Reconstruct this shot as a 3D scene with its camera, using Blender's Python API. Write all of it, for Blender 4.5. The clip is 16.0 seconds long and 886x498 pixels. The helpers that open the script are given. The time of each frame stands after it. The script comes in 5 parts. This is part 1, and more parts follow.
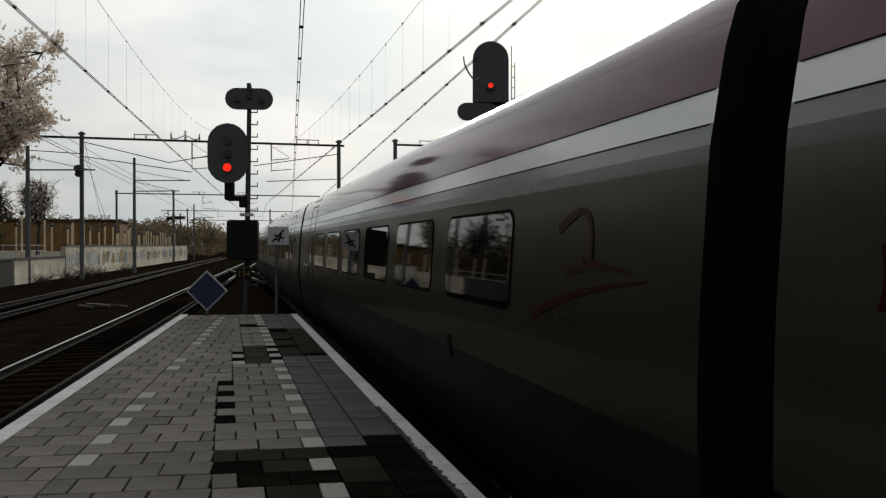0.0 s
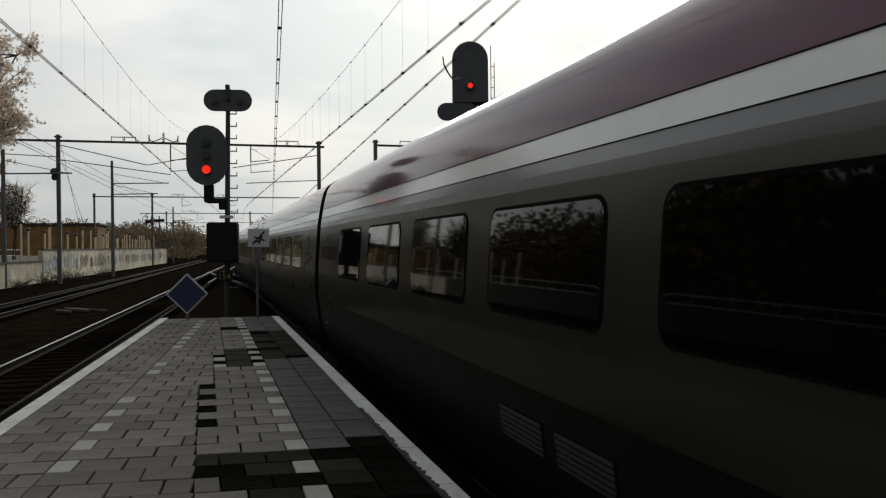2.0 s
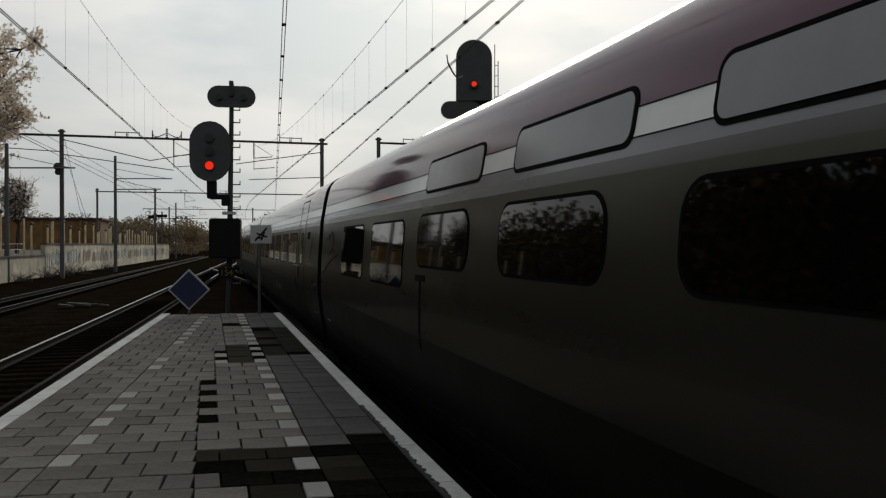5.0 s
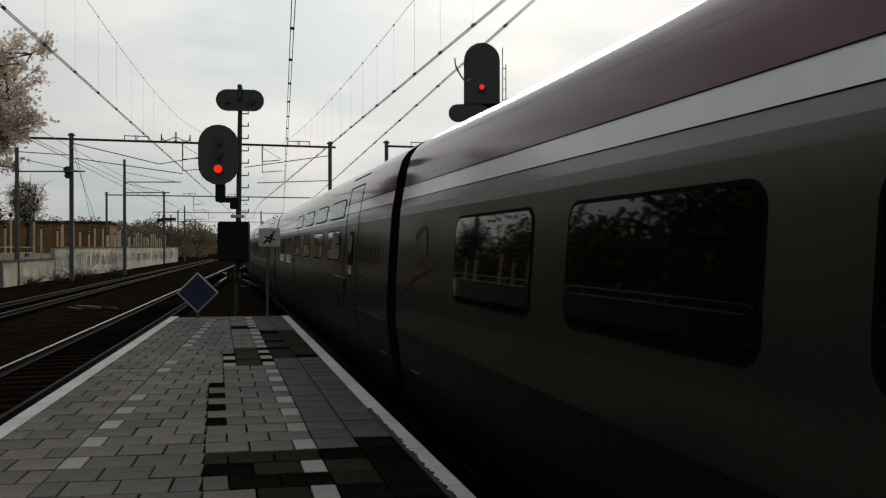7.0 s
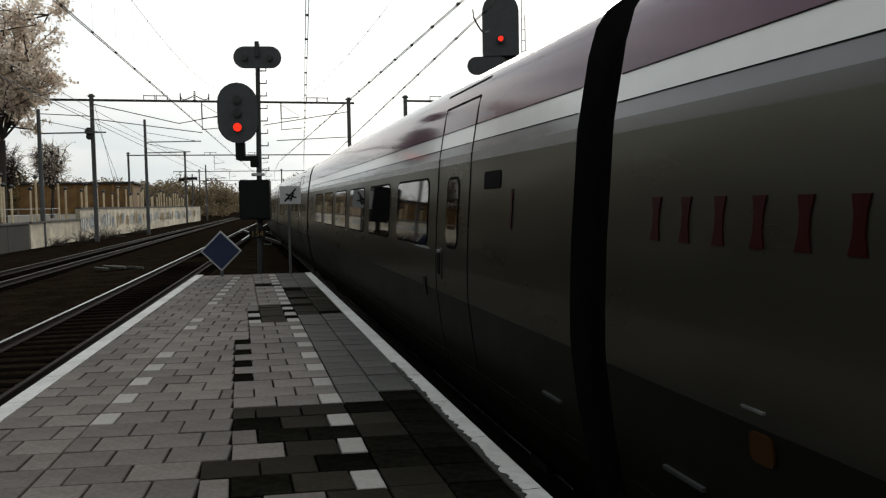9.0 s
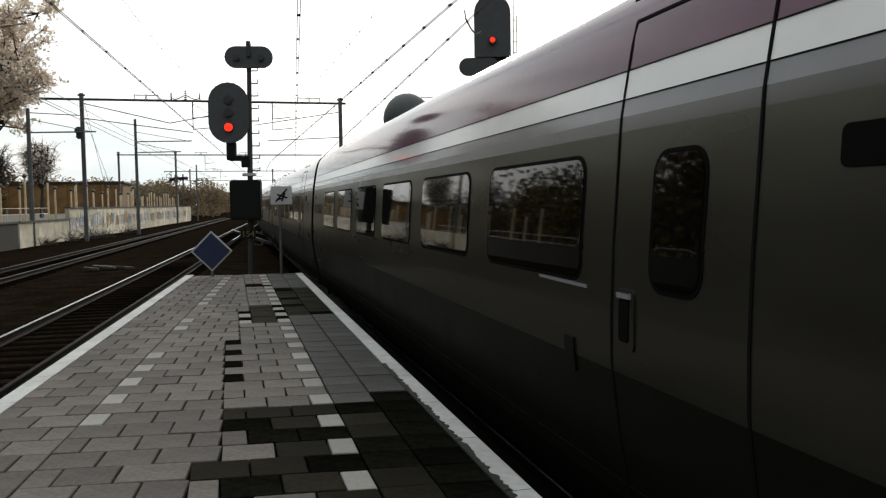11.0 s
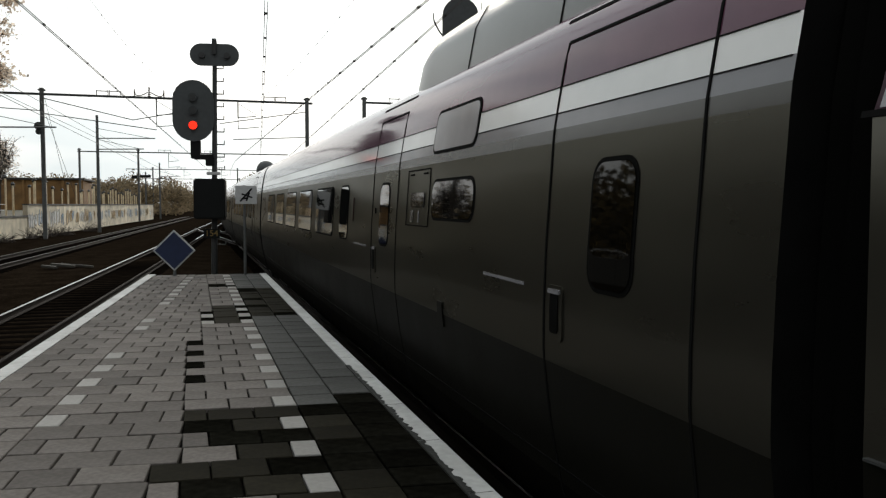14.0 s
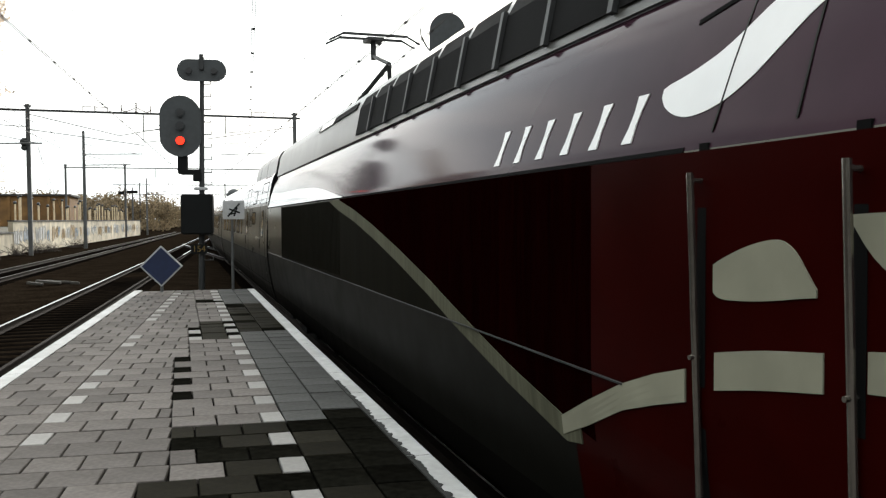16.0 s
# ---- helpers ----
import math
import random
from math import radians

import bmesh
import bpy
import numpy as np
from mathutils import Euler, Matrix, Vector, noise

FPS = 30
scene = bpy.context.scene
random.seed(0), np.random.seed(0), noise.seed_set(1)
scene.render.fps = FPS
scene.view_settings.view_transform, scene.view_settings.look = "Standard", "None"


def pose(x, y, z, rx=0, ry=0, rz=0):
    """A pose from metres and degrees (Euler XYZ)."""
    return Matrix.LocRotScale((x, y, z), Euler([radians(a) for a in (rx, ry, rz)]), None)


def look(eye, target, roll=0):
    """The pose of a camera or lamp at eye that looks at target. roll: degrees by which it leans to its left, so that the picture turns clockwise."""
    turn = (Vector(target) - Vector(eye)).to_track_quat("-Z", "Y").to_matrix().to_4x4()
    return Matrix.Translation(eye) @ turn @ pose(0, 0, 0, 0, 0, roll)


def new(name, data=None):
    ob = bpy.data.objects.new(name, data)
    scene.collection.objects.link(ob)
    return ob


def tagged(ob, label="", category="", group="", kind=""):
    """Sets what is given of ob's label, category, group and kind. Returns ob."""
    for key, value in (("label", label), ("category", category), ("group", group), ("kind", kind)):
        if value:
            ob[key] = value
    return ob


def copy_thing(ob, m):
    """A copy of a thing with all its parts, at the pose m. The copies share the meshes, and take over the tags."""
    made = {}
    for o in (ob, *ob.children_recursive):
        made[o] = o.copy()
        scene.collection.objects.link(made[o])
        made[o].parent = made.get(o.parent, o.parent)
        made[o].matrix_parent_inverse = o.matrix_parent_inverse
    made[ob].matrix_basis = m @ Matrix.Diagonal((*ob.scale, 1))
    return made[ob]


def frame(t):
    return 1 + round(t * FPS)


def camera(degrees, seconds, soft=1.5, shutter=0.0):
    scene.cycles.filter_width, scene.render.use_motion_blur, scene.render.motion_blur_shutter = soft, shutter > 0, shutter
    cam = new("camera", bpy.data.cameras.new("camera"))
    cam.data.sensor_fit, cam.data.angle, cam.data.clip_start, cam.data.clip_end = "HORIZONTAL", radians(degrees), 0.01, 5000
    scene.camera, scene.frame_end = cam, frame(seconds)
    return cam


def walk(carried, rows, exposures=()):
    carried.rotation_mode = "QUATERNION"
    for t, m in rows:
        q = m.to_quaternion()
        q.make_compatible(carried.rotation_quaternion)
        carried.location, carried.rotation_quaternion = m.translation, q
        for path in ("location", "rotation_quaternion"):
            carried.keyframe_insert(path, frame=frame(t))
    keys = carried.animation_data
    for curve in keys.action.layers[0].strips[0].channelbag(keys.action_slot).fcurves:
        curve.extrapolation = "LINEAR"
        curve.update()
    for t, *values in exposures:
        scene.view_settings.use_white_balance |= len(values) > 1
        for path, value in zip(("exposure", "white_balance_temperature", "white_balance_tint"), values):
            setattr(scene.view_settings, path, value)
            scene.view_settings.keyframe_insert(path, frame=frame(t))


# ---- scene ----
# ---------------------------------------------------------------- camera
cam = camera(57.0, 16.0, soft=1.3)
PATH = [
    (0.0, pose(0, 0, 1.525, 89.76, 0.00, -14.83)),
    (0.5, pose(0, 0, 1.525, 89.75, 0.10, -14.78)),
    (1.0, pose(0, 0, 1.525, 89.31, -0.27, -16.73)),
    (1.5, pose(0, 0, 1.525, 89.42, 0.20, -16.46)),
    (2.0, pose(0, 0, 1.525, 89.77, 0.60, -16.14)),
    (2.5, pose(0, 0, 1.525, 89.74, 0.44, -15.91)),
    (3.0, pose(0, 0, 1.525, 88.20, 0.04, -14.86)),
    (3.5, pose(0, 0, 1.525, 90.33, 0.20, -14.05)),
    (4.0, pose(0, 0, 1.525, 89.53, 0.46, -15.63)),
    (6.5, pose(0, 0, 1.525, 89.83, -0.19, -15.94)),
    (7.0, pose(0, 0, 1.525, 89.86, 0.07, -15.43)),
    (7.5, pose(0, 0, 1.525, 90.15, 0.17, -14.93)),
    (8.0, pose(0, 0, 1.525, 90.29, 0.24, -15.35)),
    (8.5, pose(0, 0, 1.525, 88.82, 0.62, -14.71)),
    (9.0, pose(0, 0, 1.525, 86.71, 1.02, -13.98)),
    (11.5, pose(0, 0, 1.525, 86.81, 0.75, -14.85)),
    (12.0, pose(0, 0, 1.525, 87.07, 0.67, -15.37)),
    (12.5, pose(0, 0, 1.525, 87.28, 0.53, -16.30)),
    (13.0, pose(0, 0, 1.525, 87.39, 0.33, -15.83)),
    (13.5, pose(0, 0, 1.525, 87.29, 0.07, -16.15)),
    (14.0, pose(0, 0, 1.525, 86.89, 0.02, -16.95)),
    (14.5, pose(0, 0, 1.525, 87.01, 0.01, -17.40)),
    (15.0, pose(0, 0, 1.525, 87.25, 0.10, -17.62)),
    (15.5, pose(0, 0, 1.525, 87.63, 0.22, -17.68)),
    (16.0, pose(0, 0, 1.525, 87.87, 0.35, -17.78)),
]
EXPOSURES = [(0.0, -0.86, 6700, 10), (2.5, -0.89, 6700, 10), (3.0, -0.74, 6700, 10), (3.5, -0.68, 6700, 10), (4.0, -1.08, 6700, 10), (8.0, -1.01, 6700, 10), (8.5, -0.91, 6700, 10), (9.0, -0.36, 6700, 10), (11.5, -0.08, 6700, 10), (13.5, -0.02, 6700, 10), (14.0, -0.14, 6700, 10), (14.5, -0.03, 6700, 10), (15.3, 0.19, 6700, 10), (16.0, 0.74, 6700, 10)]
walk(cam, PATH, EXPOSURES)

# ---------------------------------------------------------------- light
SUN_ELEV, SUN_AZ = 20.0, 18.0   # the bright part of the overcast: ahead and over the train
world = bpy.data.worlds.new("overcast")
scene.world = world
world.use_nodes = True
wn, wl = world.node_tree.nodes, world.node_tree.links
wn.clear()
w_out = wn.new("ShaderNodeOutputWorld")
w_bg = wn.new("ShaderNodeBackground")
w_sky = wn.new("ShaderNodeTexSky")
w_sky.sky_type = "NISHITA"
w_sky.sun_disc = False
w_sky.sun_elevation, w_sky.sun_rotation = radians(SUN_ELEV), radians(SUN_AZ)
w_sky.air_density, w_sky.dust_density = 1.0, 4.0
w_geo = wn.new("ShaderNodeTexCoord")
w_map = wn.new("ShaderNodeMapping")
w_map.inputs["Scale"].default_value = (1.0, 1.0, 3.5)
w_noise = wn.new("ShaderNodeTexNoise")
w_noise.inputs["Scale"].default_value = 3.0
w_noise.inputs["Detail"].default_value = 5.0
w_ramp = wn.new("ShaderNodeValToRGB")
w_ramp.color_ramp.elements[0].position, w_ramp.color_ramp.elements[0].color = 0.40, (0.76, 0.85, 0.89, 1)
w_ramp.color_ramp.elements[1].position, w_ramp.color_ramp.elements[1].color = 0.60, (1.02, 1.05, 1.05, 1)
# overcast: brightest towards the hidden sun, dull behind and overhead
w_dot = wn.new("ShaderNodeVectorMath")
w_dot.operation = "DOT_PRODUCT"
w_dot.inputs[1].default_value = (math.sin(radians(SUN_AZ)) * math.cos(radians(SUN_ELEV)), math.cos(radians(SUN_AZ)) * math.cos(radians(SUN_ELEV)), math.sin(radians(SUN_ELEV)))
w_half = wn.new("ShaderNodeMapRange")
w_half.inputs["From Min"].default_value, w_half.inputs["From Max"].default_value = -1.0, 1.0
w_pow = wn.new("ShaderNodeMath")
w_pow.operation = "POWER"
w_pow.inputs[1].default_value = 5.0
w_gain = wn.new("ShaderNodeMath")
w_gain.operation = "MULTIPLY_ADD"
w_gain.inputs[1].default_value, w_gain.inputs[2].default_value = 13.0, 2.4
w_sep = wn.new("ShaderNodeSeparateXYZ")
w_up = wn.new("ShaderNodeMath")
w_up.operation = "MULTIPLY_ADD"
w_up.use_clamp = False
w_up.inputs[1].default_value = 11.5
w_max = wn.new("ShaderNodeMath")
w_max.operation = "MAXIMUM"
w_max.inputs[1].default_value = 0.0
w_cloud = wn.new("ShaderNodeMixRGB")
w_cloud.blend_type = "MULTIPLY"
w_cloud.inputs["Fac"].default_value = 1.0
w_mix = wn.new("ShaderNodeMixRGB")
w_mix.inputs["Fac"].default_value = 0.95
wl.new(w_geo.outputs["Generated"], w_map.inputs["Vector"])
wl.new(w_geo.outputs["Generated"], w_dot.inputs[0])
wl.new(w_dot.outputs["Value"], w_half.inputs["Value"])
wl.new(w_half.outputs["Result"], w_pow.inputs[0])
wl.new(w_pow.outputs[0], w_gain.inputs[0])
wl.new(w_map.outputs["Vector"], w_noise.inputs["Vector"])
wl.new(w_noise.outputs["Fac"], w_ramp.inputs["Fac"])
wl.new(w_ramp.outputs["Color"], w_cloud.inputs["Color1"])
wl.new(w_geo.outputs["Generated"], w_sep.inputs[0])
wl.new(w_sep.outputs["Z"], w_max.inputs[0])
wl.new(w_max.outputs[0], w_up.inputs[0])
wl.new(w_gain.outputs[0], w_up.inputs[2])
wl.new(w_up.outputs[0], w_cloud.inputs["Color2"])
wl.new(w_sky.outputs["Color"], w_mix.inputs["Color1"])
wl.new(w_cloud.outputs["Color"], w_mix.inputs["Color2"])
wl.new(w_mix.outputs["Color"], w_bg.inputs["Color"])
w_bg.inputs["Strength"].default_value = 0.1
wl.new(w_bg.outputs["Background"], w_out.inputs["Surface"])

sun = new("sun", bpy.data.lights.new("sun", "SUN"))
sun.data.energy, sun.data.angle, sun.data.color = 1.3, radians(20), (1.0, 0.94, 0.85)
sun.matrix_world = look((60 * math.sin(radians(SUN_AZ)), 60 * math.cos(radians(SUN_AZ)), 60 * math.tan(radians(SUN_ELEV))), (0, 0, 0))

# ---------------------------------------------------------------- materials
def mat(name, base, rough=0.6, metal=0.0, scale=8.0, vary=0.25, bump=0.0, second=None, stain=0.0, spec=0.5, per_object=0.0, stretch=None):
    """A procedural surface: a base colour, broken up at two scales, with bump."""
    m = bpy.data.materials.new(name)
    m.use_nodes = True
    n, l = m.node_tree.nodes, m.node_tree.links
    b = n["Principled BSDF"]
    b.inputs["Roughness"].default_value, b.inputs["Metallic"].default_value = rough, metal
    b.inputs["Specular IOR Level"].default_value = spec
    co = n.new("ShaderNodeTexCoord")
    src = co.outputs["Object"]
    if stretch:
        mp = n.new("ShaderNodeMapping")
        mp.inputs["Scale"].default_value = stretch
        l.new(src, mp.inputs["Vector"])
        src = mp.outputs["Vector"]
    fine, broad = n.new("ShaderNodeTexNoise"), n.new("ShaderNodeTexNoise")
    for tex, s, d in ((fine, scale, 6.0), (broad, scale * 0.13, 3.0)):
        tex.inputs["Scale"].default_value, tex.inputs["Detail"].default_value = s, d
        l.new(src, tex.inputs["Vector"])
    second = second or tuple(c * (1 - vary) for c in base)
    ramp = n.new("ShaderNodeValToRGB")
    ramp.color_ramp.elements[0].position, ramp.color_ramp.elements[1].position = 0.35, 0.68
    ramp.color_ramp.elements[0].color, ramp.color_ramp.elements[1].color = (*second, 1), (*base, 1)
    l.new(fine.outputs["Fac"], ramp.inputs["Fac"])
    mul = n.new("ShaderNodeMixRGB")
    mul.blend_type = "MULTIPLY"
    mul.inputs["Fac"].default_value = min(1.0, vary + stain)
    ramp2 = n.new("ShaderNodeValToRGB")
    ramp2.color_ramp.elements[0].position, ramp2.color_ramp.elements[1].position = 0.38, 0.62
    ramp2.color_ramp.elements[0].color = (0.45, 0.43, 0.4, 1)
    l.new(broad.outputs["Fac"], ramp2.inputs["Fac"])
    l.new(ramp.outputs["Color"], mul.inputs["Color1"])
    l.new(ramp2.outputs["Color"], mul.inputs["Color2"])
    last = mul.outputs["Color"]
    if per_object:
        info = n.new("ShaderNodeObjectInfo")
        geo = n.new("ShaderNodeNewGeometry")
        add = n.new("ShaderNodeMath")
        add.operation = "ADD"
        l.new(info.outputs["Random"], add.inputs[0])
        l.new(geo.outputs["Random Per Island"], add.inputs[1])
        fr = n.new("ShaderNodeMath")
        fr.operation = "FRACT"
        l.new(add.outputs[0], fr.inputs[0])
        mr = n.new("ShaderNodeMapRange")
        mr.inputs["To Min"].default_value, mr.inputs["To Max"].default_value = 1 - per_object, 1 + per_object * 0.5
        l.new(fr.outputs[0], mr.inputs["Value"])
        hsv = n.new("ShaderNodeHueSaturation")
        l.new(mr.outputs["Result"], hsv.inputs["Value"])
        l.new(last, hsv.inputs["Color"])
        last = hsv.outputs["Color"]
    l.new(last, b.inputs["Base Color"])
    rr = n.new("ShaderNodeMapRange")
    rr.inputs["To Min"].default_value, rr.inputs["To Max"].default_value = max(0.02, rough * 0.8), min(1.0, rough * 1.2)
    l.new(fine.outputs["Fac"], rr.inputs["Value"])
    l.new(rr.outputs["Result"], b.inputs["Roughness"])
    if bump:
        bp = n.new("ShaderNodeBump")
        bp.inputs["Strength"].default_value, bp.inputs["Distance"].default_value = 0.6, bump
        l.new(fine.outputs["Fac"], bp.inputs["Height"])
        l.new(bp.outputs["Normal"], b.inputs["Normal"])
    return m


def leafy(m, share=0.5):
    """Let a thin leaf pass the light from behind."""
    n, l = m.node_tree.nodes, m.node_tree.links
    b, out = n["Principled BSDF"], n["Material Output"]
    tr, mx = n.new("ShaderNodeBsdfTranslucent"), n.new("ShaderNodeMixShader")
    l.new(b.inputs["Base Color"].links[0].from_socket, tr.inputs["Color"])
    mx.inputs[0].default_value = share
    l.new(b.outputs[0], mx.inputs[1])
    l.new(tr.outputs[0], mx.inputs[2])
    l.new(mx.outputs[0], out.inputs["Surface"])
    return m


def coated(m, weight, rough, edge):
    """A clear varnish over a metallic paint; edge: its reflection at a grazing angle."""
    b = m.node_tree.nodes["Principled BSDF"]
    b.inputs["Coat Weight"].default_value, b.inputs["Coat Roughness"].default_value = weight, rough
    b.inputs["Specular Tint"].default_value = (*edge, 1)
    return m


def glow(name, color, strength):
    m = bpy.data.materials.new(name)
    m.use_nodes = True
    b = m.node_tree.nodes["Principled BSDF"]
    b.inputs["Base Color"].default_value = (*color, 1)
    b.inputs["Emission Color"].default_value = (*color, 1)
    b.inputs["Emission Strength"].default_value = strength
    return m


M_BALLAST = mat("ballast", (0.018, 0.013, 0.009), 1.0, scale=9, vary=0.55, bump=0.05, stain=0.2, spec=0.0)
M_TILE = mat("concrete_tile", (0.137, 0.122, 0.112), 0.85, scale=26, vary=0.3, bump=0.004, spec=0.10, per_object=0.30)
M_TILE_COOL = mat("cool_grey_tile", (0.078, 0.078, 0.074), 0.85, scale=24, vary=0.3, bump=0.004, spec=0.08, per_object=0.25)
M_TILE_DARK = mat("weathered_tile", (0.021, 0.019, 0.013), 0.85, scale=22, vary=0.45, bump=0.004, spec=0.02, per_object=0.3)
M_TILE_BLACK = mat("oily_tile", (0.0095, 0.0092, 0.0072), 0.85, scale=16, vary=0.5, bump=0.004, spec=0.0, per_object=0.35)
M_TILE_WHITE = mat("pale_tile", (0.27, 0.26, 0.245), 0.8, scale=26, vary=0.15, bump=0.003, spec=0.12, per_object=0.18)
M_JOINT = mat("joint_sand", (0.010, 0.009, 0.008), 0.95, scale=40, vary=0.4, spec=0.0)
M_KERB = mat("white_edge_paint", (0.46, 0.46, 0.45), 0.75, scale=14, vary=0.2, bump=0.003, stain=0.15)
M_MOSS = mat("moss", (0.007, 0.0075, 0.005), 0.95, scale=20, vary=0.4, bump=0.01)
M_CONC = mat("platform_concrete", (0.12, 0.115, 0.105), 0.9, scale=6, vary=0.35, bump=0.01, stain=0.2)
M_CONC_PALE = mat("pale_concrete", (0.06, 0.054, 0.044), 0.9, scale=6, vary=0.3)
M_RAIL = mat("rail_steel", (0.36, 0.36, 0.36), 0.38, 0.9, scale=12, vary=0.1)
M_RAIL_DULL = mat("worn_rail_steel", (0.06, 0.05, 0.04), 0.6, 0.3, scale=12, vary=0.25)
M_RUST = mat("rusty_rail", (0.014, 0.009, 0.0065), 0.9, scale=18, vary=0.4, spec=0.1)
M_SLEEPER = mat("sleeper", (0.0055, 0.0043, 0.0035), 0.95, scale=10, vary=0.4, bump=0.01, spec=0.0)
M_STEEL = mat("galvanised_steel", (0.13, 0.135, 0.135), 0.6, 0.3, scale=12, vary=0.3)
M_DARKSTEEL = mat("dark_painted_steel", (0.035, 0.037, 0.038), 0.55, scale=10, vary=0.3)
M_BLACK = mat("signal_black", (0.010, 0.011, 0.011), 0.6, scale=12, vary=0.2, spec=0.12)
M_HEAD = mat("signal_back_plate", (0.070, 0.077, 0.080), 0.6, scale=12, vary=0.2, spec=0.4)
M_HOOD = mat("signal_hood", (0.052, 0.057, 0.059), 0.6, scale=12, vary=0.2, spec=0.3)
M_LENS = mat("dark_lens", (0.030, 0.030, 0.031), 0.4, scale=10, vary=0.1)
M_RED = glow("red_lamp", (1.0, 0.025, 0.008), 1.5)
M_WIRE = mat("wire", (0.03, 0.03, 0.03), 0.7, scale=10, vary=0.2)
M_PORCELAIN = mat("insulator", (0.09, 0.06, 0.05), 0.35, scale=10, vary=0.2)
M_SIGNWHITE = mat("sign_white", (0.50, 0.50, 0.50), 0.5, scale=14, vary=0.12)
M_SIGNBLUE = mat("sign_blue", (0.011, 0.022, 0.07), 0.45, scale=14, vary=0.2)
M_YELLOW = mat("plate_yellow", (0.22, 0.14, 0.03), 0.6, scale=14, vary=0.15)
# train
M_SILVER = coated(mat("silver_grey_paint", (0.100, 0.096, 0.081), 0.29, 0.85, scale=2.0, vary=0.10, spec=0.3, stain=0.12, stretch=(1, 0.5, 1.5)), 0.08, 0.07, (0.52, 0.51, 0.47))
# Silver above the bend with its reflected sky painted in; also pale fittings.
M_LILAC = mat("sky_lit_and_lilac_grey", (0.245, 0.242, 0.258), 0.12, 0.0, scale=3, vary=0.1, spec=0.4)
# Half-lit step between that band and the silver; also a sticker.
M_BEND = mat("half_lit_and_plain_grey", (0.105, 0.103, 0.098), 0.25, 0.4, scale=3, vary=0.1, spec=0.3)
M_WHITE = mat("white_stripe_paint", (0.86, 0.86, 0.85), 0.10, scale=4, vary=0.05, spec=0.4)
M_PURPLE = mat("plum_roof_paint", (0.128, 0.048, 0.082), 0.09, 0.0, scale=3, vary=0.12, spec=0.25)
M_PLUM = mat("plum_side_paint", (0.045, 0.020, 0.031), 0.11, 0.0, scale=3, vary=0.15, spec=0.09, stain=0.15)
# Duller stretch of the pale stripe, its shading put into the colour.
M_BAND_SHADED = mat("shaded_pale_ribbed_paint", (0.13, 0.13, 0.09), 0.6, scale=5, vary=0.3, spec=0.03, stretch=(1, 6, 0.4))
# Roof top made matt and darker to hold back the sky's glare.
M_ROOFTOP = mat("matt_roof_top", (0.085, 0.045, 0.052), 0.75, 0.0, scale=3, vary=0.25, spec=0.02, stain=0.2)
M_RED_PAINT = mat("dark_red_paint", (0.025, 0.0010, 0.0006), 0.30, 0.0, scale=3, vary=0.2, spec=0.02, stain=0.1)
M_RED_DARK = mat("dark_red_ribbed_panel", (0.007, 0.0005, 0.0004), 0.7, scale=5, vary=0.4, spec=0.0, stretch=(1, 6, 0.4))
M_BAND = mat("dull_pale_paint", (0.29, 0.285, 0.215), 0.5, scale=4, vary=0.15, spec=0.08)
# Skirt colour holds the shade of silver paint turned to the ballast.
M_SKIRT = mat("shaded_dark_skirt", (0.0055, 0.005, 0.004), 0.5, scale=3.0, vary=0.3, spec=0.03, stain=0.25)
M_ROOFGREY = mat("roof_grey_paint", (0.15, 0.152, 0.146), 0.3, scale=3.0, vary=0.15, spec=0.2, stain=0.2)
# Lower side: silver darkened for its shade; also a cover and seams.
M_SHADED_SILVER = mat("shaded_silver_paint", (0.0070, 0.0067, 0.0047), 0.5, 0.1, scale=2.5, vary=0.2, spec=0.1, stain=0.25)
M_UNDER = mat("underframe_black", (0.010, 0.010, 0.010), 0.9, scale=6, vary=0.4, spec=0.08)
M_RUBBER = mat("black_rubber", (0.0045, 0.0045, 0.0042), 0.75, scale=10, vary=0.2, spec=0.03)
M_GLASS = mat("tinted_window_glass", (0.002, 0.002, 0.0017), 0.03, scale=2, vary=0.1, spec=0.42)
M_GRILLE = mat("dark_ribbed_panel", (0.011, 0.0098, 0.006), 0.65, scale=5, vary=0.5, spec=0.01, stretch=(1, 6, 0.4))
M_LETTER = mat("dark_red_lettering", (0.024, 0.0014, 0.0012), 0.4, scale=8, vary=0.1, spec=0.06)
M_SEAM = mat("door_seam", (0.008, 0.008, 0.008), 0.9, scale=8, vary=0.1, spec=0.03)
M_AMBER = mat("amber_lamp", (0.035, 0.015, 0.003), 0.4, scale=10, vary=0.1, spec=0.1)
M_CHROME = mat("bright_metal_rail", (0.30, 0.28, 0.25), 0.25, 0.9, scale=12, vary=0.1)
# distance
M_WALL = mat("graffiti_concrete", (0.90, 0.80, 0.62), 0.9, scale=1.2, vary=0.35, bump=0.01, stain=0.2)
M_GRAF = [mat("graffiti_" + n, c, 0.8, scale=3, vary=0.3) for n, c in (("white", (0.92, 0.92, 0.90)), ("blue", (0.40, 0.52, 0.66)), ("ochre", (0.62, 0.42, 0.20)), ("dark", (0.10, 0.095, 0.09)))]
M_BRICKB = mat("brown_hall_wall", (0.27, 0.145, 0.052), 0.9, scale=0.7, vary=0.4, stain=0.2)
M_ROOF = mat("dark_roof", (0.06, 0.055, 0.05), 0.9, scale=1, vary=0.3)
M_POST = mat("pale_post", (0.90, 0.72, 0.48), 0.8, scale=6, vary=0.25)
M_BARK = mat("bark", (0.065, 0.05, 0.04), 0.95, scale=8, vary=0.4, bump=0.02)
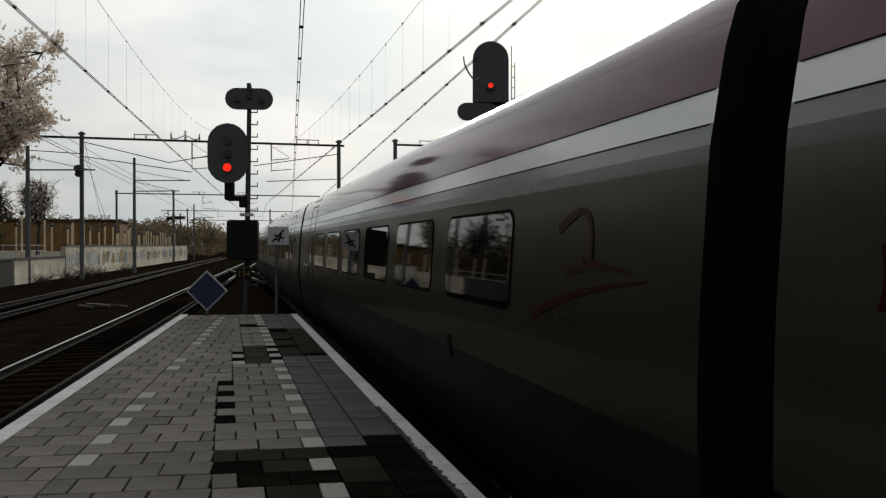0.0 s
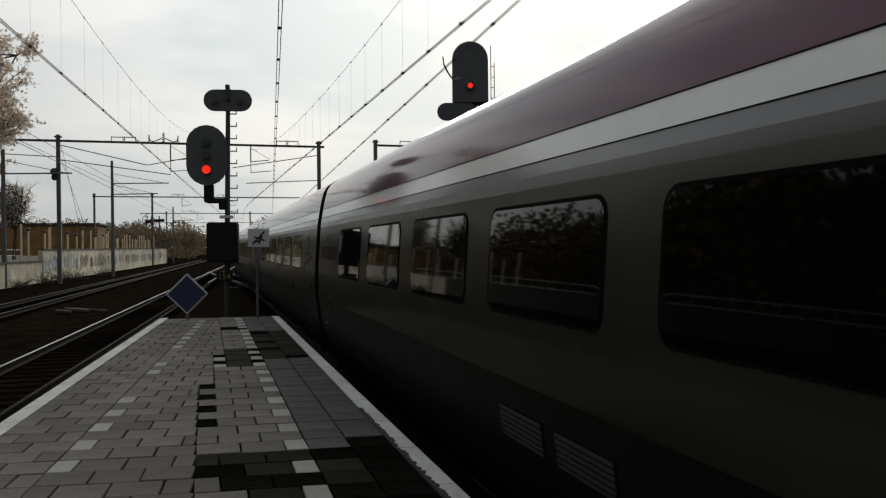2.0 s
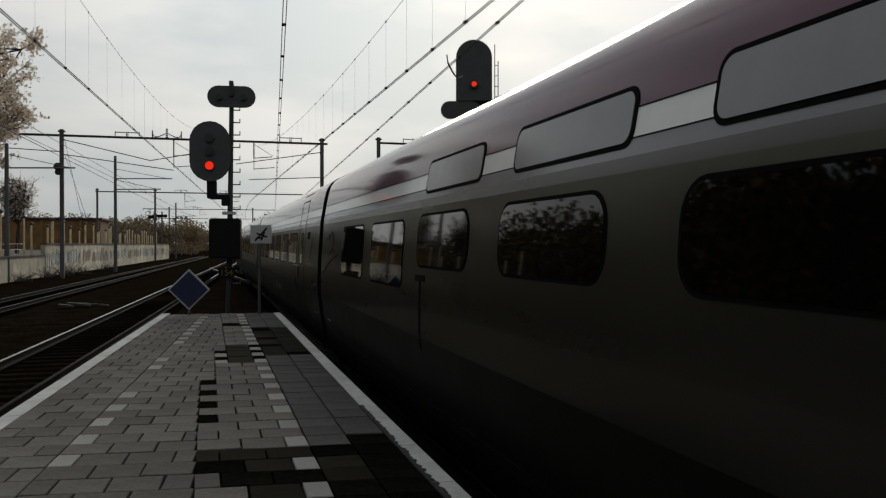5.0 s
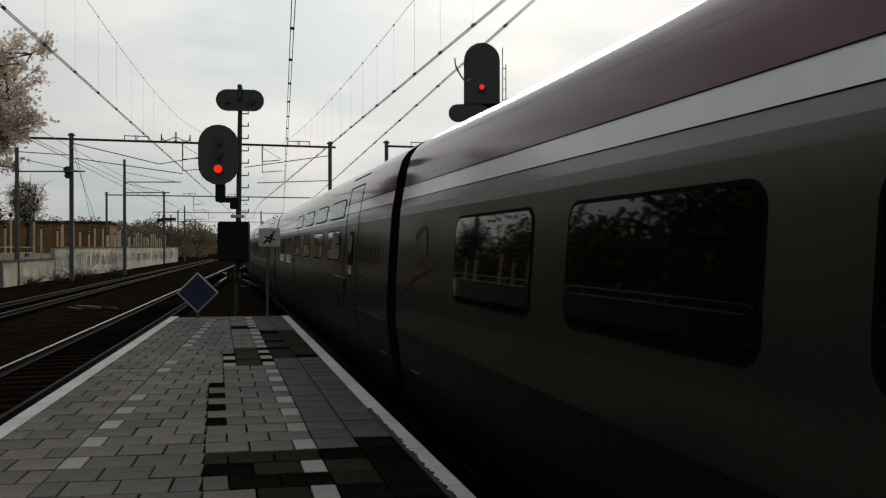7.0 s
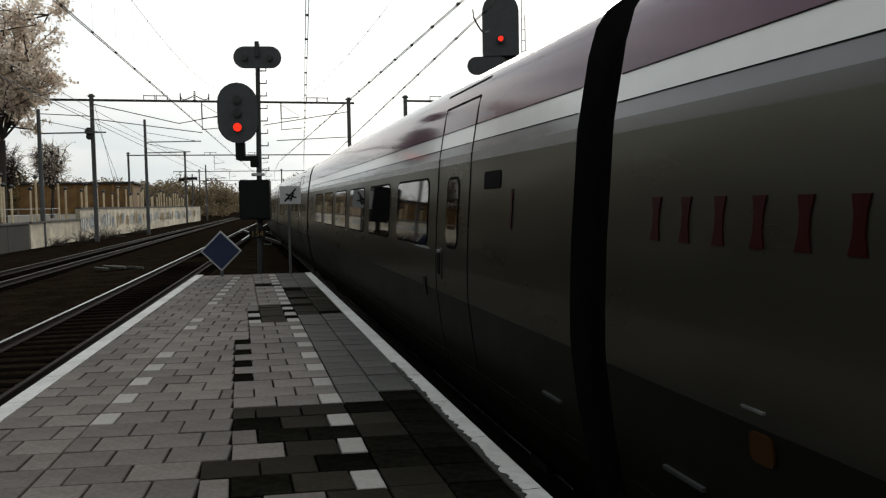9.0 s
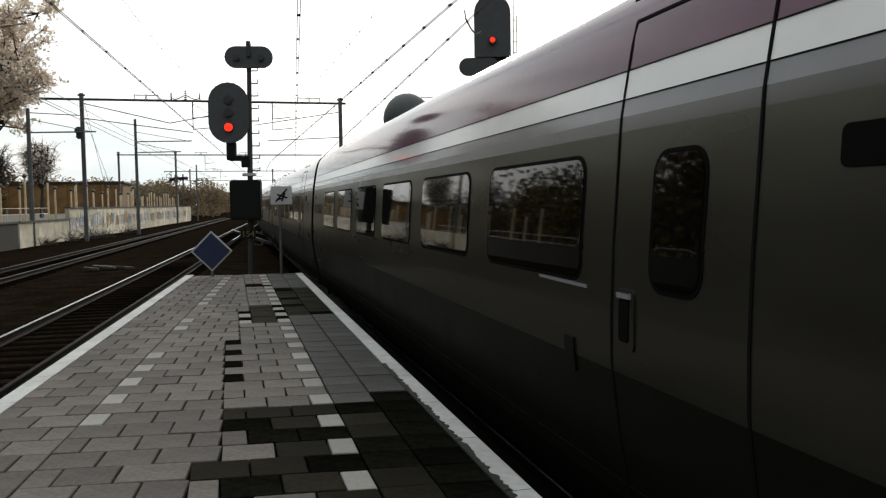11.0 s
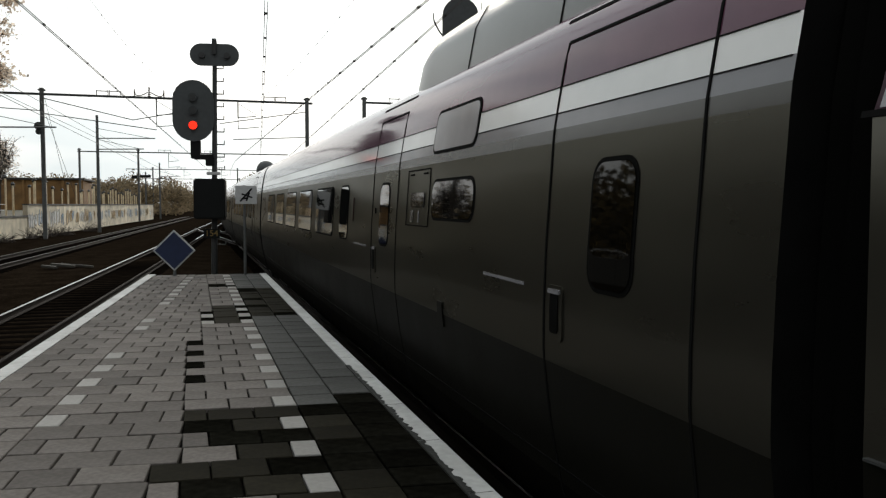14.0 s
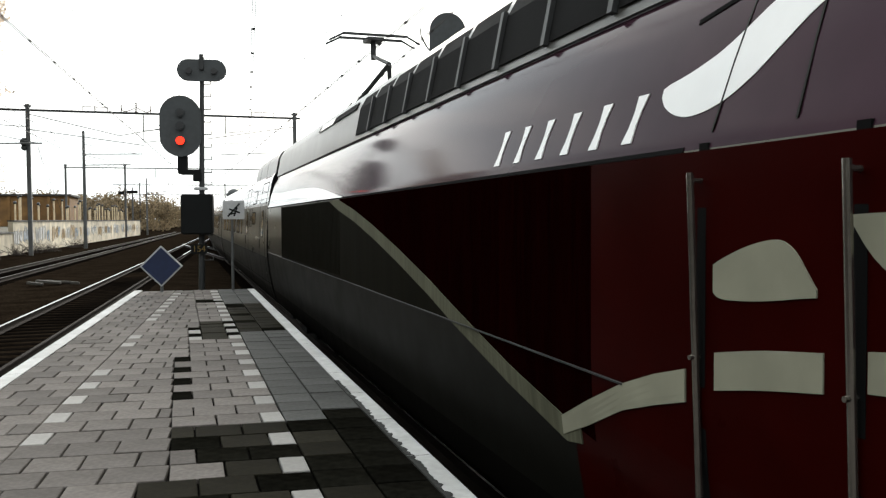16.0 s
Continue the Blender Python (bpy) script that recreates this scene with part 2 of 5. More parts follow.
M_LEAF = leafy(mat("autumn_leaves", (0.90, 0.78, 0.66), 0.85, scale=3, vary=0.15, per_object=0.35), 0.7)
M_WOODS_NEAR = mat("autumn_woods", (0.19, 0.125, 0.028), 0.95, scale=0.6, vary=0.6, per_object=0.7)
M_WOODS = leafy(mat("far_woods", (0.33, 0.25, 0.15), 0.95, scale=0.6, vary=0.4, per_object=0.6), 0.45)


# ---------------------------------------------------------------- mesh helpers
def add_box(bm, c, s, rot=None, mi=0):
    m = Matrix.Translation(c) @ (rot or Matrix()) @ Matrix.Diagonal((s[0], s[1], s[2], 1))
    g = bmesh.ops.create_cube(bm, size=1.0, matrix=m)
    for v in g["verts"]:
        for f in v.link_faces:
            f.material_index = mi
    return g["verts"]


def add_cyl(bm, a, b, r0, r1=None, seg=10, mi=0):
    a, b = Vector(a), Vector(b)
    d = b - a
    m = Matrix.Translation((a + b) / 2) @ d.to_track_quat("Z", "Y").to_matrix().to_4x4()
    g = bmesh.ops.create_cone(bm, cap_ends=True, segments=seg, radius1=r0, radius2=r0 if r1 is None else r1, depth=d.length, matrix=m)
    for v in g["verts"]:
        for f in v.link_faces:
            f.material_index = mi
    return g["verts"]


def link(name, bm, mats, parent=None, label="", smooth=False, bevel=0.0):
    if bevel:
        bmesh.ops.bevel(bm, geom=list(bm.edges), offset=bevel, segments=2, affect="EDGES", clamp_overlap=True)
    me = bpy.data.meshes.new(name)
    bm.to_mesh(me)
    bm.free()
    for m in mats if isinstance(mats, (list, tuple)) else [mats]:
        me.materials.append(m)
    if smooth:
        for p in me.polygons:
            p.use_smooth = True
    ob = new(name, me)
    if parent:
        ob.parent = parent
    if label:
        ob["label"] = label
    return ob


def part(name, bm, material, parent, label="", smooth=False, bevel=0.0):
    return link(name, bm, material, parent, label, smooth, bevel)


def box_part(name, c, s, material, parent, label="", bevel=0.0, rot=None):
    bm = bmesh.new()
    add_box(bm, c, s, rot)
    return part(name, bm, material, parent, label, bevel=bevel)


def cyl_part(name, a, b, r, material, parent, label="", r1=None, seg=12):
    bm = bmesh.new()
    add_cyl(bm, a, b, r, r1, seg)
    return part(name, bm, material, parent, label)


def thing(name, m, label, category, group=""):
    e = new(name)
    e.matrix_world = m
    return tagged(e, label, category, group)


def outline_slab(bm, pts, thick, m=None, mi=0):
    """A flat slab in the local xz plane, front face towards -y."""
    front = [bm.verts.new((x, 0, z)) for x, z in pts]
    back = [bm.verts.new((x, thick, z)) for x, z in pts]
    fs = [bm.faces.new(front), bm.faces.new(back[::-1])]
    k = len(pts)
    for i in range(k):
        fs.append(bm.faces.new((front[(i + 1) % k], front[i], back[i], back[(i + 1) % k])))
    for f in fs:
        f.material_index = mi
    bmesh.ops.recalc_face_normals(bm, faces=fs)
    if m:
        bmesh.ops.transform(bm, matrix=m, verts=front + back)
    return front + back


def stadium(w, h, n=10, cx=0.0, cz=0.0):
    """A rounded plate's outline, upright when h > w, else lying."""
    r = min(w, h) / 2
    pts = []
    for i in range(2 * n + 2):
        half = 0 if i <= n else 1
        a = math.pi * (i - half) / n
        if h >= w:
            pts.append((cx + r * math.cos(a), cz + r * math.sin(a) + (h / 2 - r) * (1 if not half else -1)))
        else:
            pts.append((cx + r * math.sin(a) + (w / 2 - r) * (1 if not half else -1), cz - r * math.cos(a)))
    return pts


def lettering(name, body, size, m, material, parent, slant=0.0, label="", squeeze=1.0):
    cu = bpy.data.curves.new(name, "FONT")
    cu.body, cu.size, cu.align_x, cu.align_y, cu.shear, cu.extrude = body, size, "CENTER", "CENTER", slant, 0.002
    cu.space_character = squeeze
    tmp = new("tmp", cu)
    me = bpy.data.meshes.new_from_object(tmp.evaluated_get(bpy.context.evaluated_depsgraph_get()))
    bpy.data.objects.remove(tmp)
    bm = bmesh.new()
    bm.from_mesh(me)
    bpy.data.meshes.remove(me)
    holder = None
    left = set(bm.faces)
    while left:
        todo, island = [left.pop()], []
        while todo:
            f = todo.pop()
            island.append(f)
            for e in f.edges:
                for g in e.link_faces:
                    if g in left:
                        left.discard(g)
                        todo.append(g)
        one = bmesh.new()
        made = {}
        for f in island:
            for v in f.verts:
                if v not in made:
                    made[v] = one.verts.new(v.co)
            one.faces.new([made[v] for v in f.verts])
        holder = part(name, one, material, parent, label)
        holder.matrix_basis = m
    bm.free()
    return holder


# ---------------------------------------------------------------- plan
RAIL_Z = -0.80
MAIN_X = 3.31                       # centre line of the train's track
PLAT_R = 1.50                       # platform edge beside the train
PLAT_END = 18.6


def plat_l(y):
    return -2.33 + 0.0715 * y


def main_x(y):
    return MAIN_X + (max(0.0, y - 45.0) ** 2) / 2600.0


def left_x(y):
    return -4.45 + 0.066 * y


def far_x(y):
    return -9.9 + 0.055 * y


# ---------------------------------------------------------------- ground
bm = bmesh.new()
xs = sorted({-1500, -600, -200, -80, -40, *range(-24, 25, 2), 40, 80, 200, 600, 1500})
ys = sorted({-1500, -500, -120, -50, *range(-30, 121, 5), 150, 200, 300, 600, 1500, 3500})
grid = {}
for i, x in enumerate(xs):
    for j, y in enumerate(ys):
        z = RAIL_Z - 0.19 + (0.07 * noise.noise((x * 0.3, y * 0.2, 0)) if abs(x) < 25 and y < 130 else 0)
        grid[i, j] = bm.verts.new((x, y, z))
for i in range(len(xs) - 1):
    for j in range(len(ys) - 1):
        bm.faces.new((grid[i, j], grid[i + 1, j], grid[i + 1, j + 1], grid[i, j + 1]))
tagged(link("ground", bm, M_BALLAST, smooth=True), "dark brown track ballast and soil", "ground", kind="structure")


def make_track(name, fx, y0, y1, shiny, label, top=None):
    """Two rails on sleepers; fx gives the centre line."""
    t = thing(name, Matrix(), label, "railway track")
    for side in (-1, 1):
        bm = bmesh.new()
        prof = ((-0.07, -0.16), (0.07, -0.16), (0.07, -0.145), (0.012, -0.12), (0.012, -0.04), (0.036, -0.03), (0.036, 0.0), (-0.036, 0.0), (-0.036, -0.03), (-0.012, -0.04), (-0.012, -0.12), (-0.07, -0.145))
        prev = None
        n = max(2, int((y1 - y0) / 6))
        for i in range(n + 1):
            y = y0 + (y1 - y0) * i / n
            ring = [bm.verts.new((fx(y) + side * 0.753 + px, y, RAIL_Z + pz)) for px, pz in prof]
            if prev:
                for k in range(len(prof)):
                    f = bm.faces.new((prev[k], prev[(k + 1) % len(prof)], ring[(k + 1) % len(prof)], ring[k]))
                    f.material_index = 1 if k == 6 and (side < 0 or y > shiny) else 0
            prev = ring
        bmesh.ops.recalc_face_normals(bm, faces=list(bm.faces))
        part("rail", bm, [M_RUST, top or M_RAIL], t, "rusty rail with a polished top")
    base = bmesh.new()
    add_box(base, (0, 0, 0), (2.5, 0.25, 0.14))
    bmesh.ops.bevel(base, geom=list(base.edges), offset=0.02, segments=1, affect="EDGES")
    me = bpy.data.meshes.new("sleeper")
    base.to_mesh(me)
    base.free()
    me.materials.append(M_SLEEPER)
    y = y0
    k = 0
    while y < min(y1, y0 + 125) and k < 210:
        s = new("sleeper", me)
        s.parent = t
        s.location = (fx(y), y, RAIL_Z - 0.235)
        y += 0.62
        k += 1
    return t


make_track("track", left_x, -40.0, 112.0, 62.0, "railway track with bright rails beside the platform")
make_track("track", far_x, 20.0, 175.0, 1.0, "railway track with worn rails below the wall", M_RAIL_DULL)
make_track("track", main_x, -30.0, 260.0, 900.0, "railway track under the passing train")
# the connection between the left track and the train's track
tagged(make_track("track", lambda y: 3.2 - 0.075 * (y - 52.0), 52.0, 84.0, 1.0, "diverging rails of a junction on dark ballast"), category="railway switch")

# ---------------------------------------------------------------- platform
bm = bmesh.new()
outl = [(PLAT_R, -40), (PLAT_R, PLAT_END - 0.15), (plat_l(PLAT_END), PLAT_END + 0.35), (plat_l(-40), -40)]
top = [bm.verts.new((x, y, -0.05)) for x, y in outl]
bot = [bm.verts.new((x, y, RAIL_Z - 0.3)) for x, y in outl]
bm.faces.new(top)
for i in range(4):
    bm.faces.new((top[i], bot[i], bot[(i + 1) % 4], top[(i + 1) % 4]))
bmesh.ops.recalc_face_normals(bm, faces=list(bm.faces))
platform = tagged(link("platform", bm, [M_CONC]), "narrow island platform of grey concrete tiles with white edges", "platform", kind="structure")
bm = bmesh.new()
vv = [bm.verts.new((x, y, -0.035)) for x, y in ((PLAT_R - 0.10, -40), (PLAT_R - 0.10, PLAT_END - 0.2), (plat_l(PLAT_END) + 0.12, PLAT_END + 0.25), (plat_l(-40) + 0.12, -40))]
bm.faces.new(vv)
part("joint_bed", bm, M_JOINT, platform)
# ---------------------------------------------------------------- train
# Local space of a coach: origin on the rail plane at its leading end, x across (the platform side is negative), y forwards, so a place v metres back is y = -v.
SIDE = 1.45
COACH = 19.3
END_COACH = 22.5
# half profile from the skirt to the roof ridge: inset from the side, height over the platform
PROFILE = [(0.42, -0.48), (0.27, -0.42), (0.18, -0.28), (0.115, -0.05), (0.048, 0.3), (0.004, 0.66), (0.0, 0.74), (0.0, 0.95), (0.012, 1.3), (0.042, 1.72), (0.0515, 1.865), (0.0585, 1.94), (0.074, 2.03), (0.099, 2.175), (0.13, 2.35), (0.18, 2.52), (0.25, 2.62), (0.36, 2.70), (0.55, 2.80), (0.85, 2.90), (1.15, 2.955), (1.45, 2.98)]
POWER = [(0.42, -0.48), (0.27, -0.42), (0.18, -0.28), (0.115, -0.05), (0.048, 0.3), (0.008, 0.62), (0.0, 0.78), (0.0, 1.3), (0.0, 1.78), (0.03, 1.86), (0.09, 2.08), (0.16, 2.30), (0.24, 2.50), (0.42, 2.72), (0.74, 2.905), (0.99, 3.0), (1.45, 3.06)]


def inset(z, prof):
    for (i0, z0), (i1, z1) in zip(prof, prof[1:]):
        if z0 <= z <= z1:
            return i0 + (i1 - i0) * (z - z0) / (z1 - z0)
    return prof[-1][0]


def side_point(v, z, prof, proud=0.004):
    """A place on the platform side of a coach, v back from its leading end, z over the platform."""
    return Vector((-(SIDE - inset(z, prof)) - proud, -v, z - RAIL_Z))


def shell(bm, stations, prof, paint):
    """Skin a body over stations (v, width factor, height drop)."""
    full = [(-1, i, z) for i, z in prof] + [(1, i, z) for i, z in prof[-2::-1]]
    rings = []
    for v, wf, drop in stations:
        rings.append([bm.verts.new((s * (SIDE - i) * wf, -v, (z - drop * max(0.0, (z + 0.4) / 3.4)) - RAIL_Z)) for s, i, z in full])
    n = len(full)
    for a, b in zip(rings, rings[1:]):
        for k in range(n):
            f = bm.faces.new((a[k], b[k], b[(k + 1) % n], a[(k + 1) % n]))
            zz = (full[k][2] + full[(k + 1) % n][2]) / 2
            f.material_index = paint(zz) if k < n - 1 else 0
            f.smooth = True
    for ring, flip in ((rings[0], True), (rings[-1], False)):
        f = bm.faces.new(ring[::-1] if flip else ring)
        f.material_index = 4
        for e in f.edges:
            e.smooth = False
    bmesh.ops.recalc_face_normals(bm, faces=list(bm.faces))


BODY_MATS = [M_SILVER, M_LILAC, M_WHITE, M_PURPLE, M_UNDER, M_RED_PAINT, M_SKIRT, M_SHADED_SILVER, M_ROOFTOP, M_PLUM, M_BEND]


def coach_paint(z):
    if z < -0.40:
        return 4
    # Towards the bottom the silver side's shade is painted in, in two steps.
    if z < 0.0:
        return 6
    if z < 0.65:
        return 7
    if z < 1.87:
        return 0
    # Above the bend the sky's light is painted in: half, then full.
    if z < 1.93:
        return 10
    if z < 2.02:
        return 1
    if z < 2.175:
        return 2
    return 3 if z < 2.74 else 8


def ribbon(bm, rows, prof, proud, nz=4, mi=0):
    """A skin on the side through rows (v, z low, z high)."""
    prev = None
    for v, z0, z1 in rows:
        col = [bm.verts.new(side_point(v, z0 + (z1 - z0) * k / nz, prof, proud)) for k in range(nz + 1)]
        if prev:
            for k in range(nz):
                f = bm.faces.new((prev[k], prev[k + 1], col[k + 1], col[k]))
                f.material_index = mi
                f.smooth = True
        prev = col
    return bm


def smooth_rows(rows, n=5):
    """Rows eased into one another, for painted shapes with flowing outlines."""
    out = []
    for k in range(len(rows) - 1):
        p = [rows[max(0, k - 1)], rows[k], rows[k + 1], rows[min(len(rows) - 1, k + 2)]]
        for q in range(n):
            t = q / n
            out.append(tuple(0.5 * (2 * b + (c - a) * t + (2 * a - 5 * b + 4 * c - d) * t * t + (3 * b - a - 3 * c + d) * t ** 3) for a, b, c, d in zip(*p)))
    return out + [rows[-1]]


def rounded_rows(v0, v1, z0, z1, r, n=5):
    rows = []
    for i in range(n + 1):
        a = math.pi / 2 * i / n
        d = r * (1 - math.sin(a))
        rows.append((v0 + r * (1 - math.cos(a)), z0 + d, z1 - d))
    back = [(v1 - (r[0] - v0), r[1], r[2]) for r in reversed(rows)]
    return rows + back


def solid(bm, depth=0.012):
    """Give a skin its thickness, inwards to the body."""
    bmesh.ops.recalc_face_normals(bm, faces=list(bm.faces))
    res = bmesh.ops.extrude_face_region(bm, geom=list(bm.faces))
    moved = [g for g in res["geom"] if isinstance(g, bmesh.types.BMVert)]
    bmesh.ops.translate(bm, verts=moved, vec=(depth, 0, 0))
    for f in bm.faces:
        f.smooth = False
    bmesh.ops.recalc_face_normals(bm, faces=list(bm.faces))


def panel(name, rows, prof, proud, material, parent, label="", nz=4):
    bm = bmesh.new()
    ribbon(bm, rows, prof, proud, nz)
    solid(bm, proud + 0.01)
    return part(name, bm, material, parent, label)


def window(parent, v0, v1, z0, z1, prof, r=0.10, name="window"):
    w = panel(name, rounded_rows(v0 - 0.024, v1 + 0.024, z0 - 0.024, z1 + 0.024, r + 0.02), prof, 0.004, M_RUBBER, parent, "dark tinted window in a black rubber frame")
    panel("pane", rounded_rows(v0, v1, z0, z1, r), prof, 0.008, M_GLASS, w, "dark tinted glass")
    return w


def seam(name, pts, prof, width, parent, material=None):
    """A thin dark line through places (v, z) on the side."""
    bm = bmesh.new()
    for (va, za), (vb, zb) in zip(pts, pts[1:]):
        n = max(1, int(abs(zb - za) / 0.12))
        for k in range(n):
            a = (va + (vb - va) * k / n, za + (zb - za) * k / n)
            b = (va + (vb - va) * (k + 1) / n, za + (zb - za) * (k + 1) / n)
            dv, dz = b[0] - a[0], b[1] - a[1]
            ll = math.hypot(dv, dz)
            ov, oz = -dz / ll * width / 2, dv / ll * width / 2
            q = [side_point(p[0] + s * ov, p[1] + s * oz, prof, 0.005) for p, s in ((a, 1), (b, 1), (b, -1), (a, -1))]
            bm.faces.new([bm.verts.new(c) for c in q])
    bmesh.ops.remove_doubles(bm, verts=list(bm.verts), dist=min(0.012, width * 0.4))
    bmesh.ops.recalc_face_normals(bm, faces=list(bm.faces))
    solid(bm, 0.008)
    return part(name, bm, material or M_SEAM, parent)


def door(parent, v0, v1, prof, wz=(1.12, 1.73)):
    """A plug door: leaf seams, tall window, handle, gutter over it."""
    d = seam("door", [(v1, -0.38), (v1, 2.42), (v0, 2.42), (v0, -0.38)], prof, 0.017, parent)
    d["label"] = "grey plug door outlined by dark seams"
    mid = (v0 + v1) / 2 + 0.02
    window(d, mid - 0.20, mid + 0.20, wz[0], wz[1], prof, 0.10, "door_window")
    seam("gutter", [(v0 - 0.12, 2.56), (v1 + 0.12, 2.56)], prof, 0.022, d)
    panel("handle_plate", rounded_rows(v0 + 0.055, v0 + 0.245, 0.79, 1.09, 0.03), prof, 0.009, M_SILVER, d, "silver handle surround")
    grip = panel("handle", rounded_rows(v0 + 0.10, v0 + 0.20, 0.83, 1.05, 0.025), prof, 0.014, M_RUBBER, d, "recessed black door handle")
    panel("handle_lip", [(v0 + 0.08, 1.045, 1.07), (v0 + 0.22, 1.045, 1.07)], prof, 0.020, M_LILAC, grip)
    # Pale colour stands in for the light on the rail's upper edge.
    seam("grab_rail", [(v0 - 1.0, 1.065), (v0 - 0.30, 1.06)], prof, 0.020, parent, M_LILAC)
    return d


def swirl(parent, v0, prof, sign=1):
    """The dark red brush-stroke emblem near a coach end, drawn as plain strokes."""
    def stroke(pts, widths):
        bm = bmesh.new()
        rows = []
        for i, (p, w) in enumerate(zip(pts, widths)):
            a, b = pts[max(0, i - 1)], pts[min(len(pts) - 1, i + 1)]
            d = Vector((b[0] - a[0], b[1] - a[1])).normalized()
            nrm = Vector((-d.y, d.x)) * w / 2
            rows.append([(p[0] + nrm.x, p[1] + nrm.y), (p[0] - nrm.x, p[1] - nrm.y)])
        prev = None
        for a, b in rows:
            cur = [bm.verts.new(side_point(v0 + sign * q[0], q[1], prof, 0.005)) for q in (a, b)]
            if prev:
                bm.faces.new((prev[0], prev[1], cur[1], cur[0]))
            prev = cur
        bmesh.ops.recalc_face_normals(bm, faces=list(bm.faces))
        solid(bm, 0.008)
        return bm
    hook = [(0.53, 1.62), (0.62, 1.655), (0.72, 1.69), (0.80, 1.715), (0.87, 1.715), (0.93, 1.69), (0.965, 1.64), (0.985, 1.57), (0.99, 1.50), (0.985, 1.44)]
    part("emblem_stroke", stroke(hook, [0.06, 0.06, 0.055, 0.045, 0.035, 0.036, 0.038, 0.036, 0.032, 0.03]), M_LETTER, parent, "dark red brush stroke")
    part("emblem_stroke", stroke([(0.875, 1.44), (0.94, 1.425), (1.05, 1.425), (1.17, 1.415), (1.47, 1.39)], [0.035, 0.055, 0.045, 0.03, 0.006]), M_LETTER, parent, "dark red brush stroke")
    part("emblem_stroke", stroke([(0.66, 1.372), (0.74, 1.39), (0.82, 1.398), (0.88, 1.388)], [0.03, 0.05, 0.05, 0.025]), M_LETTER, parent, "dark red brush stroke")
    under = [(0.17, 1.085), (0.32, 1.135), (0.48, 1.18), (0.67, 1.225), (0.86, 1.265), (1.05, 1.295), (1.24, 1.32), (1.42, 1.34), (1.60, 1.36)]
    part("emblem_stroke", stroke(under, [0.055, 0.052, 0.047, 0.042, 0.036, 0.030, 0.024, 0.018, 0.010]), M_LETTER, parent, "dark red brush stroke")


def tail_mark(parent, prof):
    """A curved dark red stroke behind the display."""
    pts = [(v + 0.58, z + 0.015) for v, z in ((17.64, 1.64), (17.70, 1.60), (17.72, 1.54), (17.70, 1.47), (17.65, 1.40), (17.58, 1.33), (17.52, 1.27), (17.49, 1.23))]
    bm = bmesh.new()
    prev = None
    for k, (v, z) in enumerate(pts):
        w = 0.045 if k < 4 else 0.035 - 0.003 * k
        cur = [bm.verts.new(side_point(v - w / 2, z + 0.01, prof, 0.005)), bm.verts.new(side_point(v + w / 2, z - 0.01, prof, 0.005))]
        if prev:
            bm.faces.new((prev[0], prev[1], cur[1], cur[0]))
        prev = cur
    solid(bm, 0.008)
    return part("painted_stroke", bm, M_LETTER, parent, "dark red painted stroke")


def paint_bars(parent, va, vb, z0, z1, lean, prof, material, label):
    """Six plain painted marks in a row that stand for a brand's name."""
    for k in range(6):
        v = va + (vb - va) * k / 5
        bm = bmesh.new()
        prev = None
        for q in range(4):
            z, o = z0 + (z1 - z0) * q / 3, lean * (q / 3 - 0.5)
            w = 0.055 if 0 < q < 3 else 0.085
            cur = [bm.verts.new(side_point(v + o + e * w / 2, z, prof, 0.006)) for e in (-1, 1)]
            if prev:
                bm.faces.new((prev[0], prev[1], cur[1], cur[0]))
            prev = cur
        bmesh.ops.recalc_face_normals(bm, faces=list(bm.faces))
        solid(bm, 0.008)
        part("painted_mark", bm, material, parent, label)


def side_text(name, body, v, z, size, material, parent, prof, slant=0.0, squeeze=1.0):
    """Lettering on the platform side, read from the platform."""
    tilt = math.atan2(inset(z + 0.1, prof) - inset(z - 0.1, prof), 0.2)
    p = side_point(v, z, prof, 0.006)
    m = Matrix.Translation(p) @ Matrix.Rotation(-math.pi / 2, 4, "Z") @ Matrix.Rotation(math.pi / 2 - tilt, 4, "X")
    return lettering(name, body, size, m, material, parent, slant, squeeze=squeeze)


def bogie(parent, v):
    bm = bmesh.new()
    for dv in (-1.5, 1.5):
        for s in (-0.76, 0.76):
            add_cyl(bm, (s - 0.065, -(v + dv), 0.46), (s + 0.065, -(v + dv), 0.46), 0.46, seg=24)
        add_cyl(bm, (-0.75, -(v + dv), 0.46), (0.75, -(v + dv), 0.46), 0.09, seg=10)
    for s in (-1.05, 1.05):
        add_box(bm, (s, -v, 0.58), (0.14, 3.6, 0.2))
        for dv in (-1.5, 1.5):
            add_box(bm, (s * 1.03, -(v + dv), 0.46), (0.2, 0.34, 0.3))
        add_box(bm, (s, -v, 0.40), (0.2, 0.7, 0.34))
    return part("bogie", bm, M_UNDER, parent, "black running gear with steel wheels", bevel=0.0)


def gangway(parent, v):
    """Rubber bellows between two coaches, one corrugated tube."""
    bm = bmesh.new()
    prev = None
    for k in range(11):
        c = v - 0.50 + 0.052 * k
        s = 0.86 if k % 2 else 0.90
        pts = [((SIDE - i) * s * sg, z * (0.975 if z > 0 else 1) - RAIL_Z) for sg, seq in ((-1, PROFILE[2:]), (1, PROFILE[-2:1:-1])) for i, z in seq]
        ring = [bm.verts.new((x, -c, z)) for x, z in pts]
        if prev:
            for q in range(len(pts)):
                bm.faces.new((prev[q], prev[(q + 1) % len(pts)], ring[(q + 1) % len(pts)], ring[q]))
        prev = ring
    bmesh.ops.recalc_face_normals(bm, faces=list(bm.faces))
    return part("gangway_bellows", bm, M_RUBBER, parent, "black rubber bellows")


WIN = (1.10, 1.755)
